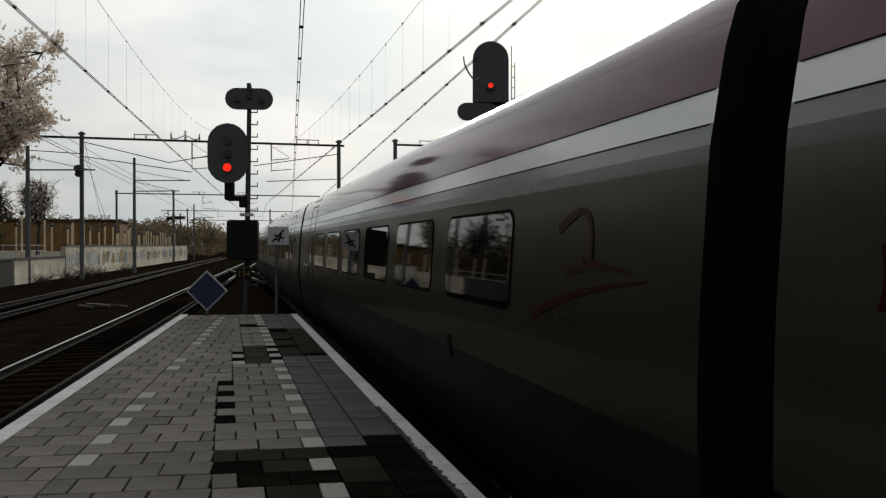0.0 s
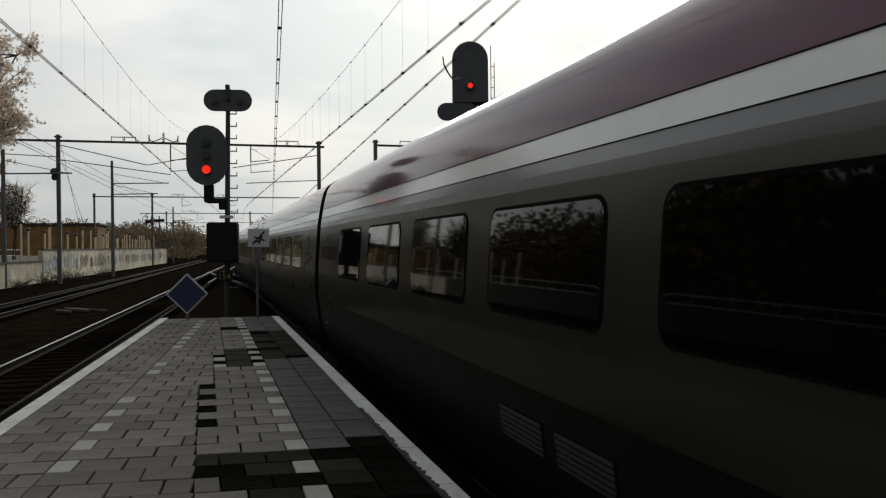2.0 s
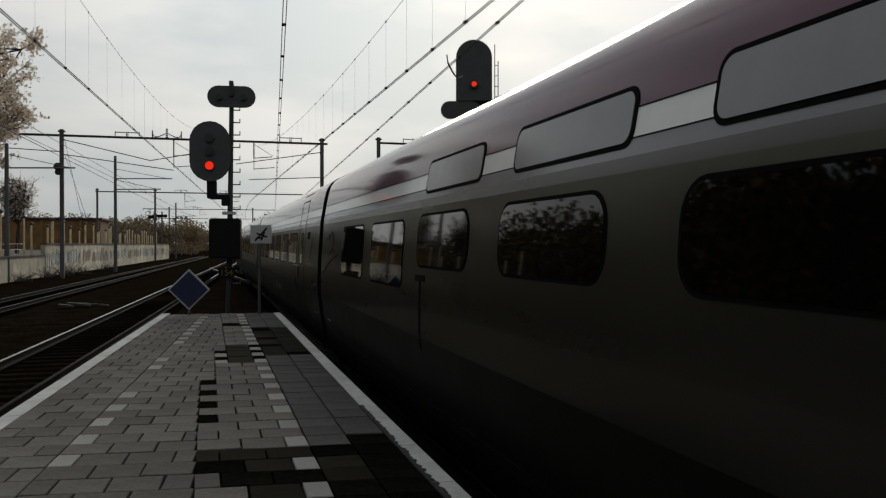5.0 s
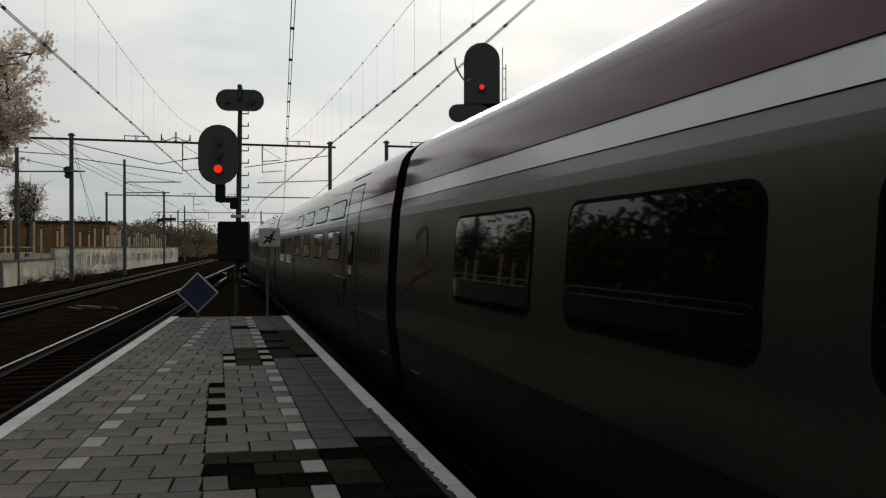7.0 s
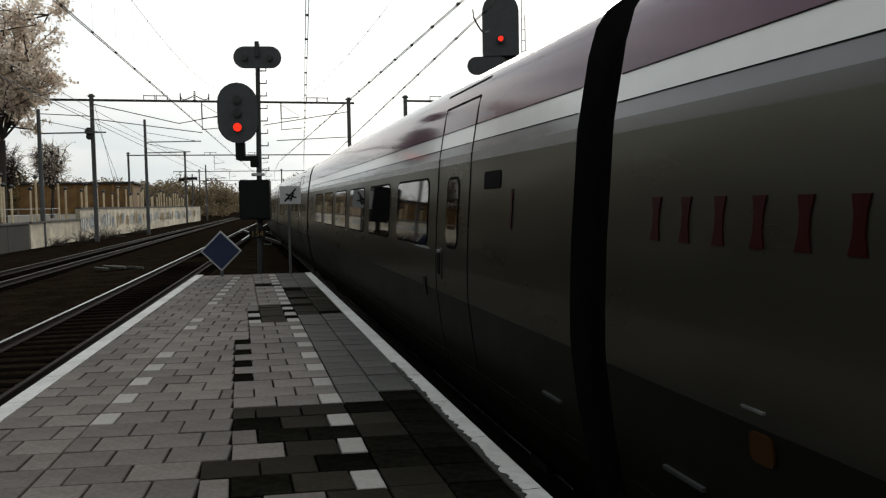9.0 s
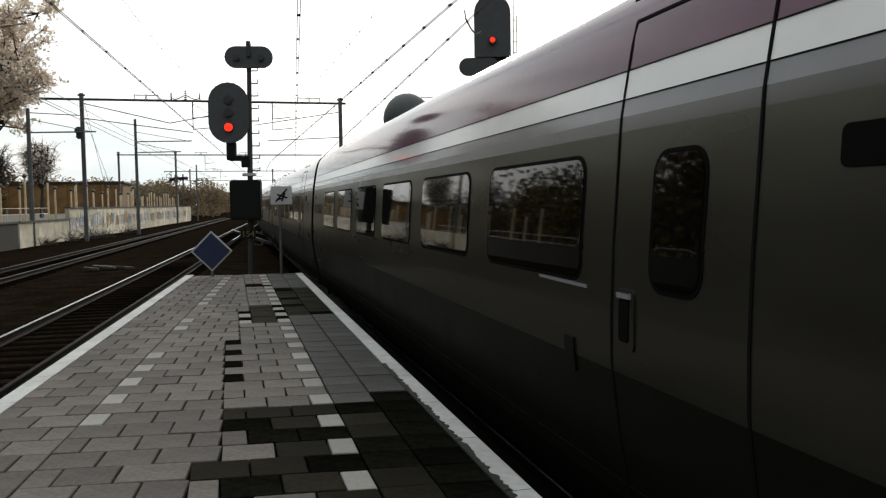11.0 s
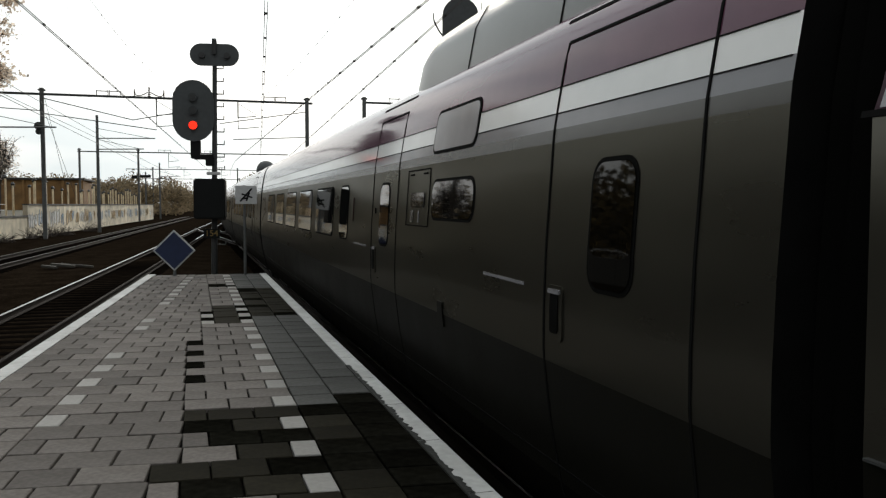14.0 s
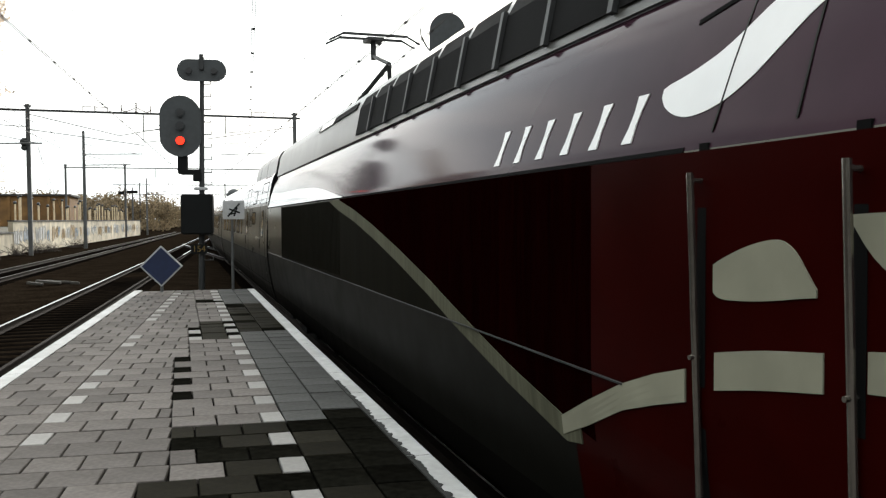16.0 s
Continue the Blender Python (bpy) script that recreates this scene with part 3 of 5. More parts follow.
BAYS = [(2.72 + 2.23 * k, 4.39 + 2.23 * k) for k in range(6)]


def hump(parent, v0, v1, taper0, label):
    """The raised roof fairing over the machinery."""
    bm = bmesh.new()
    half = [(0.22, 2.50), (0.30, 2.92), (0.40, 3.10), (0.60, 3.20), (1.0, 3.27), (1.45, 3.30)]
    full = [(-1, i, z) for i, z in half] + [(1, i, z) for i, z in half[-2::-1]]
    prev = None
    n = 40
    for k in range(n + 1):
        t = k / n
        v = v0 + (v1 - v0) * t
        g = 1.0
        if taper0:
            dist = v - v0
            g = min(1.0, math.sin(min(1.0, dist / taper0 + 0.001) * math.pi / 2))
        ring = []
        for s, i, z in full:
            zz = 2.50 + (z - 2.50) * g
            wid = (SIDE - i) * (1 if g == 1 else (0.72 + 0.28 * g))
            ring.append(bm.verts.new((s * wid, -v, zz - RAIL_Z)))
        if prev:
            for q in range(len(full) - 1):
                f = bm.faces.new((prev[q], ring[q], ring[q + 1], prev[q + 1]))
                f.smooth = True
        prev = ring
    bmesh.ops.holes_fill(bm, edges=[e for e in bm.edges if e.is_boundary], sides=40)
    bmesh.ops.recalc_face_normals(bm, faces=list(bm.faces))
    return part("roof_fairing", bm, M_ROOFGREY, parent, label)


def make_coach(label, front, bays=BAYS, doors=True, mark="1", length=COACH):
    """One trailer: body, windows, door, emblem or lettering, running gear. front: 'emblem', 'text' or 'none'."""
    c = thing("coach", Matrix(), label, "train coach", "coaches of the passing train")
    P = PROFILE
    bm = bmesh.new()
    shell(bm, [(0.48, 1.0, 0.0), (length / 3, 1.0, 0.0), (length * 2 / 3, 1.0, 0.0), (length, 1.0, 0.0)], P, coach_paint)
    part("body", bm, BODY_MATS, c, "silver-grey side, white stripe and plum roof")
    for v0, v1 in bays:
        window(c, v0, v1, WIN[0], WIN[1], P)
    if doors:
        door(c, 15.94, 17.08, P)
        if mark:
            panel("display", rounded_rows(17.50, 17.92, 1.62, 1.76, 0.03), P, 0.006, M_RUBBER, c, "black destination display")
        if mark == ")":
            tail_mark(c, P)
        elif mark:
            side_text("class_mark", mark, 18.2, 1.45, 0.42, M_LETTER, c, P)
    if front == "emblem":
        swirl(c, 0.76, P)
    elif front == "text":
        paint_bars(c, 0.99, 2.28, 1.33, 1.53, 0.0, P, M_LETTER, "dark red painted mark")
        panel("marker_lamp", rounded_rows(1.74, 1.88, 0.52, 0.64, 0.03), P, 0.012, M_AMBER, c, "dull amber marker lamp")
        panel("lamp_rim", [(1.70, 0.717, 0.727), (1.84, 0.717, 0.727)], P, 0.012, M_STEEL, c)
    seam("skirt_line", [(0.6, 0.05), (length - 0.1, 0.05)], P, 0.012, c)
    for z in (2.176, 2.028):
        seam("stripe_edge", [(0.5, z), (length - 0.02, z)], P, 0.0045, c)
    panel("step", [(1.02, 0.255, 0.275), (1.36, 0.255, 0.275)], P, 0.02, M_DARKSTEEL, c, "worn dark metal step edge")
    panel("step", [(length - 0.56, 0.255, 0.275), (length - 0.26, 0.255, 0.275)], P, 0.02, M_DARKSTEEL, c, "worn dark metal step edge")
    panel("socket_cover", rounded_rows(length - 3.95, length - 3.82, 0.56, 0.76, 0.02), P, 0.012, M_SHADED_SILVER, c, "dark socket cover")
    gangway(c, 0.48)
    bogie(c, 0.24)
    return c


def build_train():
    cars = []          # (object, offset of its leading end behind the reference gap)
    first = make_coach("silver-grey coach with plum roof and tinted windows", "none", bays=[(19.70 - b, 19.70 - a) for a, b in BAYS], doors=False)
    swirl(first, 17.26, PROFILE)
    door(first, 2.65, 3.78, PROFILE)
    cars.append((first, -COACH))
    second = make_coach("silver-grey coach with dark red lettering and plum roof", "text", mark=")")
    for v in (9.57, 10.47):
        vent = panel("vent_grille", [(v, 0.25, 0.47), (v + 0.71, 0.25, 0.47)], PROFILE, 0.004, M_RUBBER, second, "slatted skirt vent")
        for k in range(6):
            panel("slat", [(v + 0.01, 0.262 + 0.035 * k, 0.284 + 0.035 * k), (v + 0.70, 0.262 + 0.035 * k, 0.284 + 0.035 * k)], PROFILE, 0.014, M_DARKSTEEL, vent)
    cars.append((second, 0.0))
    # bar coach: small windows with ventilation lights above
    bar = make_coach("silver-grey bar coach with upper pale grey panels", "emblem", bays=BAYS[:2], mark="")
    paint_bars(bar, 17.35, 18.65, 1.33, 1.53, 0.0, PROFILE, M_LETTER, "dark red painted mark")
    low = [(7.21, 8.75), (9.46, 10.98), (11.68, 13.20), (13.87, 15.40)]
    for a, b in low:
        window(bar, a, b, 1.33, 1.78, PROFILE, 0.16)
        w = panel("upper_panel", rounded_rows(a + 0.15, b + 0.22, 1.985, 2.29, 0.09), PROFILE, 0.006, M_RUBBER, bar, "pale grey panel in a black frame")
        panel("pane", rounded_rows(a + 0.18, b + 0.19, 2.01, 2.265, 0.07), PROFILE, 0.010, M_LILAC, w)
    panel("glass_symbol", [(7.20, 1.18, 1.24), (7.56, 1.18, 1.24)], PROFILE, 0.005, M_SEAM, bar)
    panel("glass_symbol", [(7.345, 0.55, 1.18), (7.405, 0.55, 1.18)], PROFILE, 0.005, M_SEAM, bar)
    cars.append((bar, COACH))
    cars.append((make_coach("silver-grey first class coach with red emblem", "emblem"), 2 * COACH))
    fourth = make_coach("silver-grey first class coach with dark dome on its roof", "text")
    bm = bmesh.new()
    bmesh.ops.create_uvsphere(bm, u_segments=28, v_segments=16, radius=0.46)
    for vert in bm.verts:
        vert.co.z = max(vert.co.z, -0.20) * (1.05 if vert.co.z > 0 else 1.0)
        vert.co += Vector((0.0, -4.4, 3.13 - RAIL_Z))
    part("roof_dome", bm, M_HEAD, fourth, "dark grey-green rounded roof dome", smooth=True)
    cars.append((fourth, 3 * COACH))
    # end coach, with two doors, a service hatch and the start of the roof fairing
    end = make_coach("silver-grey end coach with two doors and roof fairing", "emblem", bays=BAYS[:5] + [(13.87, 14.47)], doors=False, length=END_COACH)
    door(end, 15.95, 17.08, PROFILE)
    door(end, 20.62, 22.03, PROFILE)
    side_text("class_mark", "1", 14.84, 1.45, 0.42, M_LETTER, end, PROFILE)
    P = PROFILE
    hatch = seam("service_hatch", [(17.46, 1.34), (17.46, 1.83), (18.19, 1.83), (18.19, 1.34), (17.46, 1.34)], P, 0.012, end)
    for v in (17.56, 18.0):
        panel("hinge", [(v, 1.785, 1.80), (v + 0.11, 1.785, 1.80)], P, 0.010, M_RUBBER, hatch, "small dark hinge")
    panel("sticker", [(17.61, 1.37, 1.475), (17.70, 1.37, 1.475)], P, 0.005, M_BEND, hatch, "worn pale sticker")
    panel("sticker", [(17.86, 1.37, 1.475), (17.89, 1.37, 1.475)], P, 0.005, M_LILAC, hatch, "worn pale sticker")
    panel("door_lock", rounded_rows(16.10, 16.14, 1.43, 1.49, 0.015), P, 0.008, M_RUBBER, end, "small black lock")
    panel("hatch_window", rounded_rows(17.61, 18.05, 1.50, 1.63, 0.03), P, 0.008, M_GLASS, hatch)
    window(end, 18.29, 19.33, 1.42, 1.71, P, 0.10)
    w = panel("upper_panel", rounded_rows(18.20, 19.30, 1.94, 2.30, 0.09), P, 0.006, M_RUBBER, end, "pale panel in a black frame")
    panel("pane", rounded_rows(18.23, 19.27, 1.965, 2.275, 0.07), P, 0.010, M_LILAC, w)
    hump(end, 16.0, END_COACH - 0.02, 1.3, "grey roof fairing with joints")
    for v in (18.6, 20.3):
        bm = bmesh.new()
        rim = [(-(SIDE - i) - 0.004, z + 0.002) for i, z in ((0.222, 2.51), (0.30, 2.92), (0.40, 3.10), (0.60, 3.20), (1.0, 3.27))]
        cols = [[bm.verts.new((x, -w, z - RAIL_Z)) for x, z in rim] for w in (v - 0.01, v + 0.01)]
        for k in range(len(rim) - 1):
            bm.faces.new((cols[0][k], cols[1][k], cols[1][k + 1], cols[0][k + 1]))
        solid(bm, 0.006)
        part("fairing_joint", bm, M_SEAM, end)
    cars.append((end, 4 * COACH))
    cars.append((make_power_car(), 4 * COACH + END_COACH))
    # the coaches ahead
    ahead = make_coach("silver-grey coach far ahead in the train", "none")
    cars.append((ahead, -2 * COACH))
    cars.append((copy_thing(ahead, Matrix()), -3 * COACH))
    return cars


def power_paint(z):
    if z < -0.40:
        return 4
    # Lower side and skirt carry the same painted-in shade as the coaches.
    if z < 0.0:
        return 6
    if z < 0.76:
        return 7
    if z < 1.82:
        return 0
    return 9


def make_power_car():
    c = thing("power_car", Matrix(), "dark red and silver power car with pantograph", "locomotive")
    P = POWER
    bm = bmesh.new()
    st = [(0.40, 1.0, 0.0), (5.0, 1.0, 0.0), (10.0, 1.0, 0.0), (18.6, 1.0, 0.0), (19.6, 0.97, 0.25), (20.6, 0.88, 0.9), (21.5, 0.7, 1.7), (22.0, 0.45, 2.2)]
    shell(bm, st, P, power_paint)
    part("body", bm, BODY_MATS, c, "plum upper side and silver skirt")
    # white stripe that narrows and sweeps down along the side
    panel("white_stripe", smooth_rows([(0.42, 1.955, 2.12), (2.4, 1.92, 2.065), (4.5, 1.90, 2.05), (5.5, 1.88, 2.035), (6.4, 1.86, 2.015), (7.1, 1.835, 1.985), (7.9, 1.80, 1.925), (8.6, 1.795, 1.86), (9.3, 1.79, 1.80)]), P, 0.005, M_WHITE, c)
    # Silver leaning to the sky under the stripe, its brightness painted in.
    panel("lilac_band", [(0.42, 1.80, 1.957), (2.4, 1.80, 1.922), (4.5, 1.80, 1.902), (5.6, 1.80, 1.89), (6.6, 1.80, 1.855), (7.6, 1.80, 1.83), (8.5, 1.80, 1.802)], P, 0.003, M_LILAC, c)
    # ribbed machine-room panel
    grille = panel("machine_room_panel", [(3.02, 0.785, 1.765), (15.65, 0.785, 1.765)], P, 0.006, M_GRILLE, c, "dark ribbed machine room panel")
    bm = bmesh.new()
    v = 3.1
    while v < 9.2:
        a, b = side_point(v, 0.83, P, 0.006), side_point(v, 1.75, P, 0.006)
        add_box(bm, (a + b) / 2, (0.008, 0.03, b.z - a.z))
        v += 0.09
    part("rib", bm, M_GRILLE, grille)["kind"] = "stuff"
    # dark red field behind a pale band that falls to a point and rises again
    top = [(8.4, 1.775), (9.16, 1.765), (10.1, 1.63), (11.0, 1.47), (12.0, 1.27), (13.0, 1.05), (13.6, 0.90), (14.6, 0.66), (15.35, 0.50)]
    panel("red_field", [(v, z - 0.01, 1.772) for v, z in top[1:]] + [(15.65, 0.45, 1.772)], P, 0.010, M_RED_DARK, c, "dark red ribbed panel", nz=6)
    panel("red_field", [(15.65, 0.40, 1.772), (16.4, 0.30, 1.772), (18.6, 0.0, 1.772)], P, 0.010, M_RED_PAINT, c, "dark red paint", nz=6)
    panel("red_field", [(15.42, 0.02, 0.45), (16.0, -0.1, 0.6), (16.5, -0.1, 0.72), (18.6, -0.1, 0.8)], P, 0.007, M_RED_PAINT, c, "dark red paint")
    # Same stripe as the next one; its shaded stretch is painted darker.
    panel("pale_band", [(8.5, 1.755, 1.772)] + [(v - 0.02, z - 0.13, z) for v, z in top[1:]] + [(15.5, 0.40, 0.52)], P, 0.014, M_BAND_SHADED, c, "pale grey band")
    panel("pale_band", [(15.3, 0.40, 0.50), (15.6, 0.52, 0.64), (15.94, 0.67, 0.79), (16.2, 0.75, 0.88), (16.42, 0.81, 0.94)], P, 0.018, M_BAND, c, "pale grey band")
    # cab door with its long bright grab rails
    seam("door", [(16.53, 1.84), (16.60, 2.36), (16.97, 2.41), (16.97, 1.84)], P, 0.010, c, M_SHADED_SILVER)["label"] = "cab door outlined by thin dark seams"
    panel("pale_field", smooth_rows([(16.59, 1.25, 1.35), (16.64, 1.23, 1.375), (16.78, 1.235, 1.425), (16.92, 1.25, 1.45), (17.0, 1.262, 1.42), (17.06, 1.27, 1.35), (17.10, 1.275, 1.30)]), P, 0.016, M_BAND, c, "pale grey painted patch")
    panel("pale_band", smooth_rows([(16.60, 0.89, 1.03), (16.85, 0.94, 1.075), (17.13, 0.985, 1.11)]), P, 0.016, M_BAND, c)
    panel("pale_band", [(17.30, 1.02, 1.14), (17.9, 1.08, 1.22)], P, 0.016, M_BAND, c)
    panel("pale_field", smooth_rows([(17.24, 1.50, 1.53), (17.35, 1.38, 1.535), (17.6, 1.25, 1.54), (17.9, 1.2, 1.5)]), P, 0.016, M_BAND, c, "pale grey painted patch")
    for v in (16.51, 17.26):
        bm = bmesh.new()
        add_cyl(bm, side_point(v, 0.25, P, 0.06), side_point(v, 1.69, P, 0.06), 0.014, seg=10)
        for z in (0.3, 1.0, 1.66):
            add_cyl(bm, side_point(v, z, P, -0.01), side_point(v, z, P, 0.06), 0.010, seg=8)
        part("grab_rail", bm, M_CHROME, c, "bright metal grab rail")
        panel("grab_rail_recess", [(v - 0.022, 0.2, 1.80), (v + 0.03, 0.2, 1.80)], P, 0.013, M_SEAM, c, "dark recess behind the rail")
    seam("body_crease", [(0.36, 1.785), (16.38, 1.785)], P, 0.02, c)
    panel("rub_rail", [(0.42, 0.785, 0.793), (8.0, 0.785, 0.793), (15.95, 0.785, 0.793)], P, 0.022, M_DARKSTEEL, c, "thin worn metal rubbing strip")
    seam("gutter", [(16.25, 2.315), (16.55, 2.375)], P, 0.022, c)
    paint_bars(c, 14.38, 15.94, 1.85, 2.06, 0.06, P, M_WHITE, "white painted mark")
    panel("white_swoosh", smooth_rows([(16.12, 2.025, 2.06), (16.16, 1.98, 2.075), (16.24, 1.94, 2.09), (16.34, 1.92, 2.115), (16.46, 1.93, 2.155), (16.58, 1.965, 2.215), (16.70, 2.03, 2.285), (16.82, 2.12, 2.335), (16.94, 2.21, 2.37), (17.10, 2.285, 2.40), (17.3, 2.36, 2.42)]), P, 0.004, M_WHITE, c, "white painted brush stroke")
    # raised roof with louvres
    hump(c, 0.42, 18.4, 0, "grey raised roof")
    v = 9.1
    while v < 17.6:
        bm = bmesh.new()
        q = [(-(SIDE - 0.222) - 0.006, 2.56), (-(SIDE - 0.292) - 0.006, 2.90), (-(SIDE - 0.39) - 0.006, 3.07)]
        cols = []
        for vv in (v, v + 0.72):
            cols.append([bm.verts.new((x, -vv, z - RAIL_Z)) for x, z in q])
        for k in range(2):
            bm.faces.new((cols[0][k], cols[1][k], cols[1][k + 1], cols[0][k + 1]))
        solid(bm, 0.012)
        part("louvre", bm, M_UNDER, c, "black roof louvre")
        bm = bmesh.new()
        add_box(bm, (-(SIDE - 0.255) - 0.01, -(v + 0.76), 2.74 - RAIL_Z), (0.035, 0.05, 0.40), Matrix.Rotation(0.2, 4, "Y"))
        part("louvre_frame", bm, M_DARKSTEEL, c)
        v += 0.80
    seam("roof_crease", [(0.36, 2.50), (18.0, 2.50)], P, 0.025, c, M_LILAC)
    # pantograph
    bm = bmesh.new()
    base_v, zr, zt = 4.2, 3.30 - RAIL_Z, 4.76 - RAIL_Z
    knee = (0.0, -base_v - 1.75, zr + 0.78)
    for sx in (-0.35, 0.35):
        add_cyl(bm, (sx, -base_v - 0.4, zr + 0.2), knee, 0.04)
    add_cyl(bm, knee, (0.0, -base_v - 0.6, zt - 0.34), 0.035)
    add_cyl(bm, (0.0, -base_v - 0.6, zt - 0.40), (0.0, -base_v - 0.6, zt - 0.04), 0.05)
    add_box(bm, (0, -base_v - 0.4, zr + 0.12), (1.0, 0.5, 0.12))
    for dv in (0.42, 0.78):
        add_box(bm, (0, -base_v - dv, zt), (1.15, 0.05, 0.04))
        for s in (-1, 1):
            add_cyl(bm, (s * 0.57, -base_v - dv, zt), (s * 0.82, -base_v - dv, zt - 0.13), 0.018)
    add_box(bm, (0, -base_v - 0.6, zt - 0.06), (0.3, 0.4, 0.05))
    part("pantograph", bm, M_DARKSTEEL, c, "dark raised pantograph")
    # long slot in the roof's shoulder, part dark, part metal imitating sky seen through
    for va, vb, m, label in ((5.84, 5.98, M_UNDER, "dark roof slot"), (5.98, 7.15, M_CHROME, "bright strip imitating sky seen through the roof slot"), (7.15, 8.83, M_UNDER, "dark roof slot")):
        bm = bmesh.new()
        cols = [[bm.verts.new((-(SIDE - i) - 0.006, -w, z - RAIL_Z)) for i, z in ((0.292, 2.925), (0.345, 3.02))] for w in (va, vb)]
        bm.faces.new((cols[0][0], cols[1][0], cols[1][1], cols[0][1]))
        solid(bm, 0.008)
        part("roof_slot", bm, m, c, label)
    for v in (5.48, 8.62):
        seam("roof_joint", [(v, 2.52), (v, 2.70)], P, 0.02, c)
    gangway(c, 0.32)
    bogie(c, 3.8)
    bogie(c, 17.8)
    return c


TRAIN = build_train()


SLIP = [(0, 0.0), (0.5, -0.13), (1.0, -0.25), (1.5, -0.30), (2.0, -0.32), (2.5, -0.38), (3.0, -0.58), (3.5, -0.65), (4.0, -0.64), (6.5, -1.18), (7.0, -1.18), (8.0, -1.18), (8.5, -1.40), (9.0, -1.51), (11.5, -1.78), (12.0, -2.20), (12.5, -1.88), (13.0, -1.91), (13.5, -2.08), (14.0, -2.01), (14.5, -1.80), (15.0, -1.70), (16.0, -1.78)]


def reference_gap(t):
    """How far along the track the gap has come, as the train gathers speed."""
    return 2.96 + 5.53 * t + 0.100 * t * t - float(np.interp(t, [a for a, b in SLIP], [b for a, b in SLIP]))


def motions():
    for ob, off in TRAIN:
        rows = []
        long = END_COACH if "end coach" in ob["label"] else COACH
        for k in range(33):
            t = 0.5 * k
            y = reference_gap(t) - off
            xa, xb = main_x(y), main_x(y - long)
            rows.append((t, pose(xa, y, RAIL_Z, 0, 0, -math.degrees(math.atan2(xa - xb, long)))))
        walk(ob, rows)


# ---------------------------------------------------------------- signals and signs
def head_plate(parent, pts, lamps, lit, m, label, glow_r=0.095):
    bm = bmesh.new()
    outline_slab(bm, pts, 0.06, m)
    head = part("head", bm, M_HEAD, parent, label)
    for i, (x, z) in enumerate(lamps):
        bm = bmesh.new()
        add_cyl(bm, (x, 0.0, z), (x, -0.07, z), 0.10, seg=20)
        bmesh.ops.transform(bm, matrix=m, verts=list(bm.verts))
        hood = part("hood", bm, M_HOOD, head, "black lamp hood")
        bm = bmesh.new()
        add_cyl(bm, (x, -0.065, z), (x, -0.08, z), glow_r if i == lit else 0.07, seg=20)
        bmesh.ops.transform(bm, matrix=m, verts=list(bm.verts))
        part("lens", bm, M_RED if i == lit else M_LENS, hood, "glowing red lens" if i == lit else "unlit dark lens")
    return head


# signal at the platform's end
sg = thing("railway_signal", pose(0.36, 19.75, RAIL_Z - 0.1, 0, 0, -8), "black railway signal showing red, on a lattice ladder post", "railway signal", "signals")
dz = 0.9   # local height of the platform level
cyl_part("post", (0.06, 0, 0), (0.16, 0, 5.28 + dz), 0.075, M_DARKSTEEL, sg, "dark steel post", r1=0.05)
for k in range(16):
    z = 0.6 + dz + 0.29 * k
    bm = bmesh.new()
    add_box(bm, (0.23, 0, z), (0.22, 0.025, 0.025))
    add_box(bm, (0.34, 0, z + 0.04), (0.02, 0.025, 0.1))
    part("climbing_step", bm, M_DARKSTEEL, sg)
head_plate(sg, stadium(0.92, 1.40), [(0, 0.30), (0, 0.0), (0, -0.34)], 2, Matrix.Translation((-0.33, -0.12, 3.68 + dz)), "rounded dark signal back plate")
bm = bmesh.new()
add_box(bm, (-0.30, 0, 2.80 + dz), (0.22, 0.16, 0.42))
add_box(bm, (-0.12, 0, 2.63 + dz), (0.46, 0.14, 0.12))
add_box(bm, (0.02, 0, 2.52 + dz), (0.2, 0.16, 0.2))
part("bracket", bm, M_BLACK, sg, bevel=0.015)
bm = bmesh.new()
outline_slab(bm, stadium(1.10, 0.50), 0.05, Matrix.Translation((0.16, -0.10, 4.96 + dz)))
top = part("route_plate", bm, M_HEAD, sg, "dark two-lamp plate")
for x in (-0.12, 0.44):
    cyl_part("lens", (x, -0.10, 4.94 + dz), (x, -0.17, 4.94 + dz), 0.07, M_LENS, top)
box_part("post_cap", (0.16, -0.13, 5.14 + dz), (0.1, 0.06, 0.36), M_DARKSTEEL, sg, bevel=0.01)
box_part("relay_cabinet", (0.02, -0.12, 1.66 + dz), (0.70, 0.42, 0.92), M_BLACK, sg, "black relay cabinet", bevel=0.03)
box_part("collar", (0.09, 0, 2.25 + dz), (0.30, 0.2, 0.07), M_SIGNWHITE, sg, bevel=0.01)
plate = box_part("number_plate", (0.04, -0.12, 0.86 + dz), (0.36, 0.03, 0.22), M_BLACK, sg, bevel=0.008)
lettering("numeral", "154", 0.2, Matrix.Translation((0.04, -0.138, 0.86 + dz)) @ Matrix.Rotation(math.pi / 2, 4, "X"), M_YELLOW, plate)
box_part("foot", (0.08, 0, 0.25), (0.5, 0.5, 0.5), M_CONC, sg, bevel=0.03)

# signal beyond the train
sr = thing("railway_signal", pose(6.1, 18.6, RAIL_Z - 0.1, 0, 0, -16), "black dome-shaped railway signal showing red beyond the train", "railway signal", "signals")
cyl_part("post", (0, 0.1, 0), (0, 0.1, 4.5 + dz), 0.08, M_DARKSTEEL, sr)
dome = [(-0.43, -0.72), (0.43, -0.72)] + [(0.43 * math.cos(a), 0.30 + 0.43 * math.sin(a)) for a in [math.pi * i / 12 for i in range(13)]]
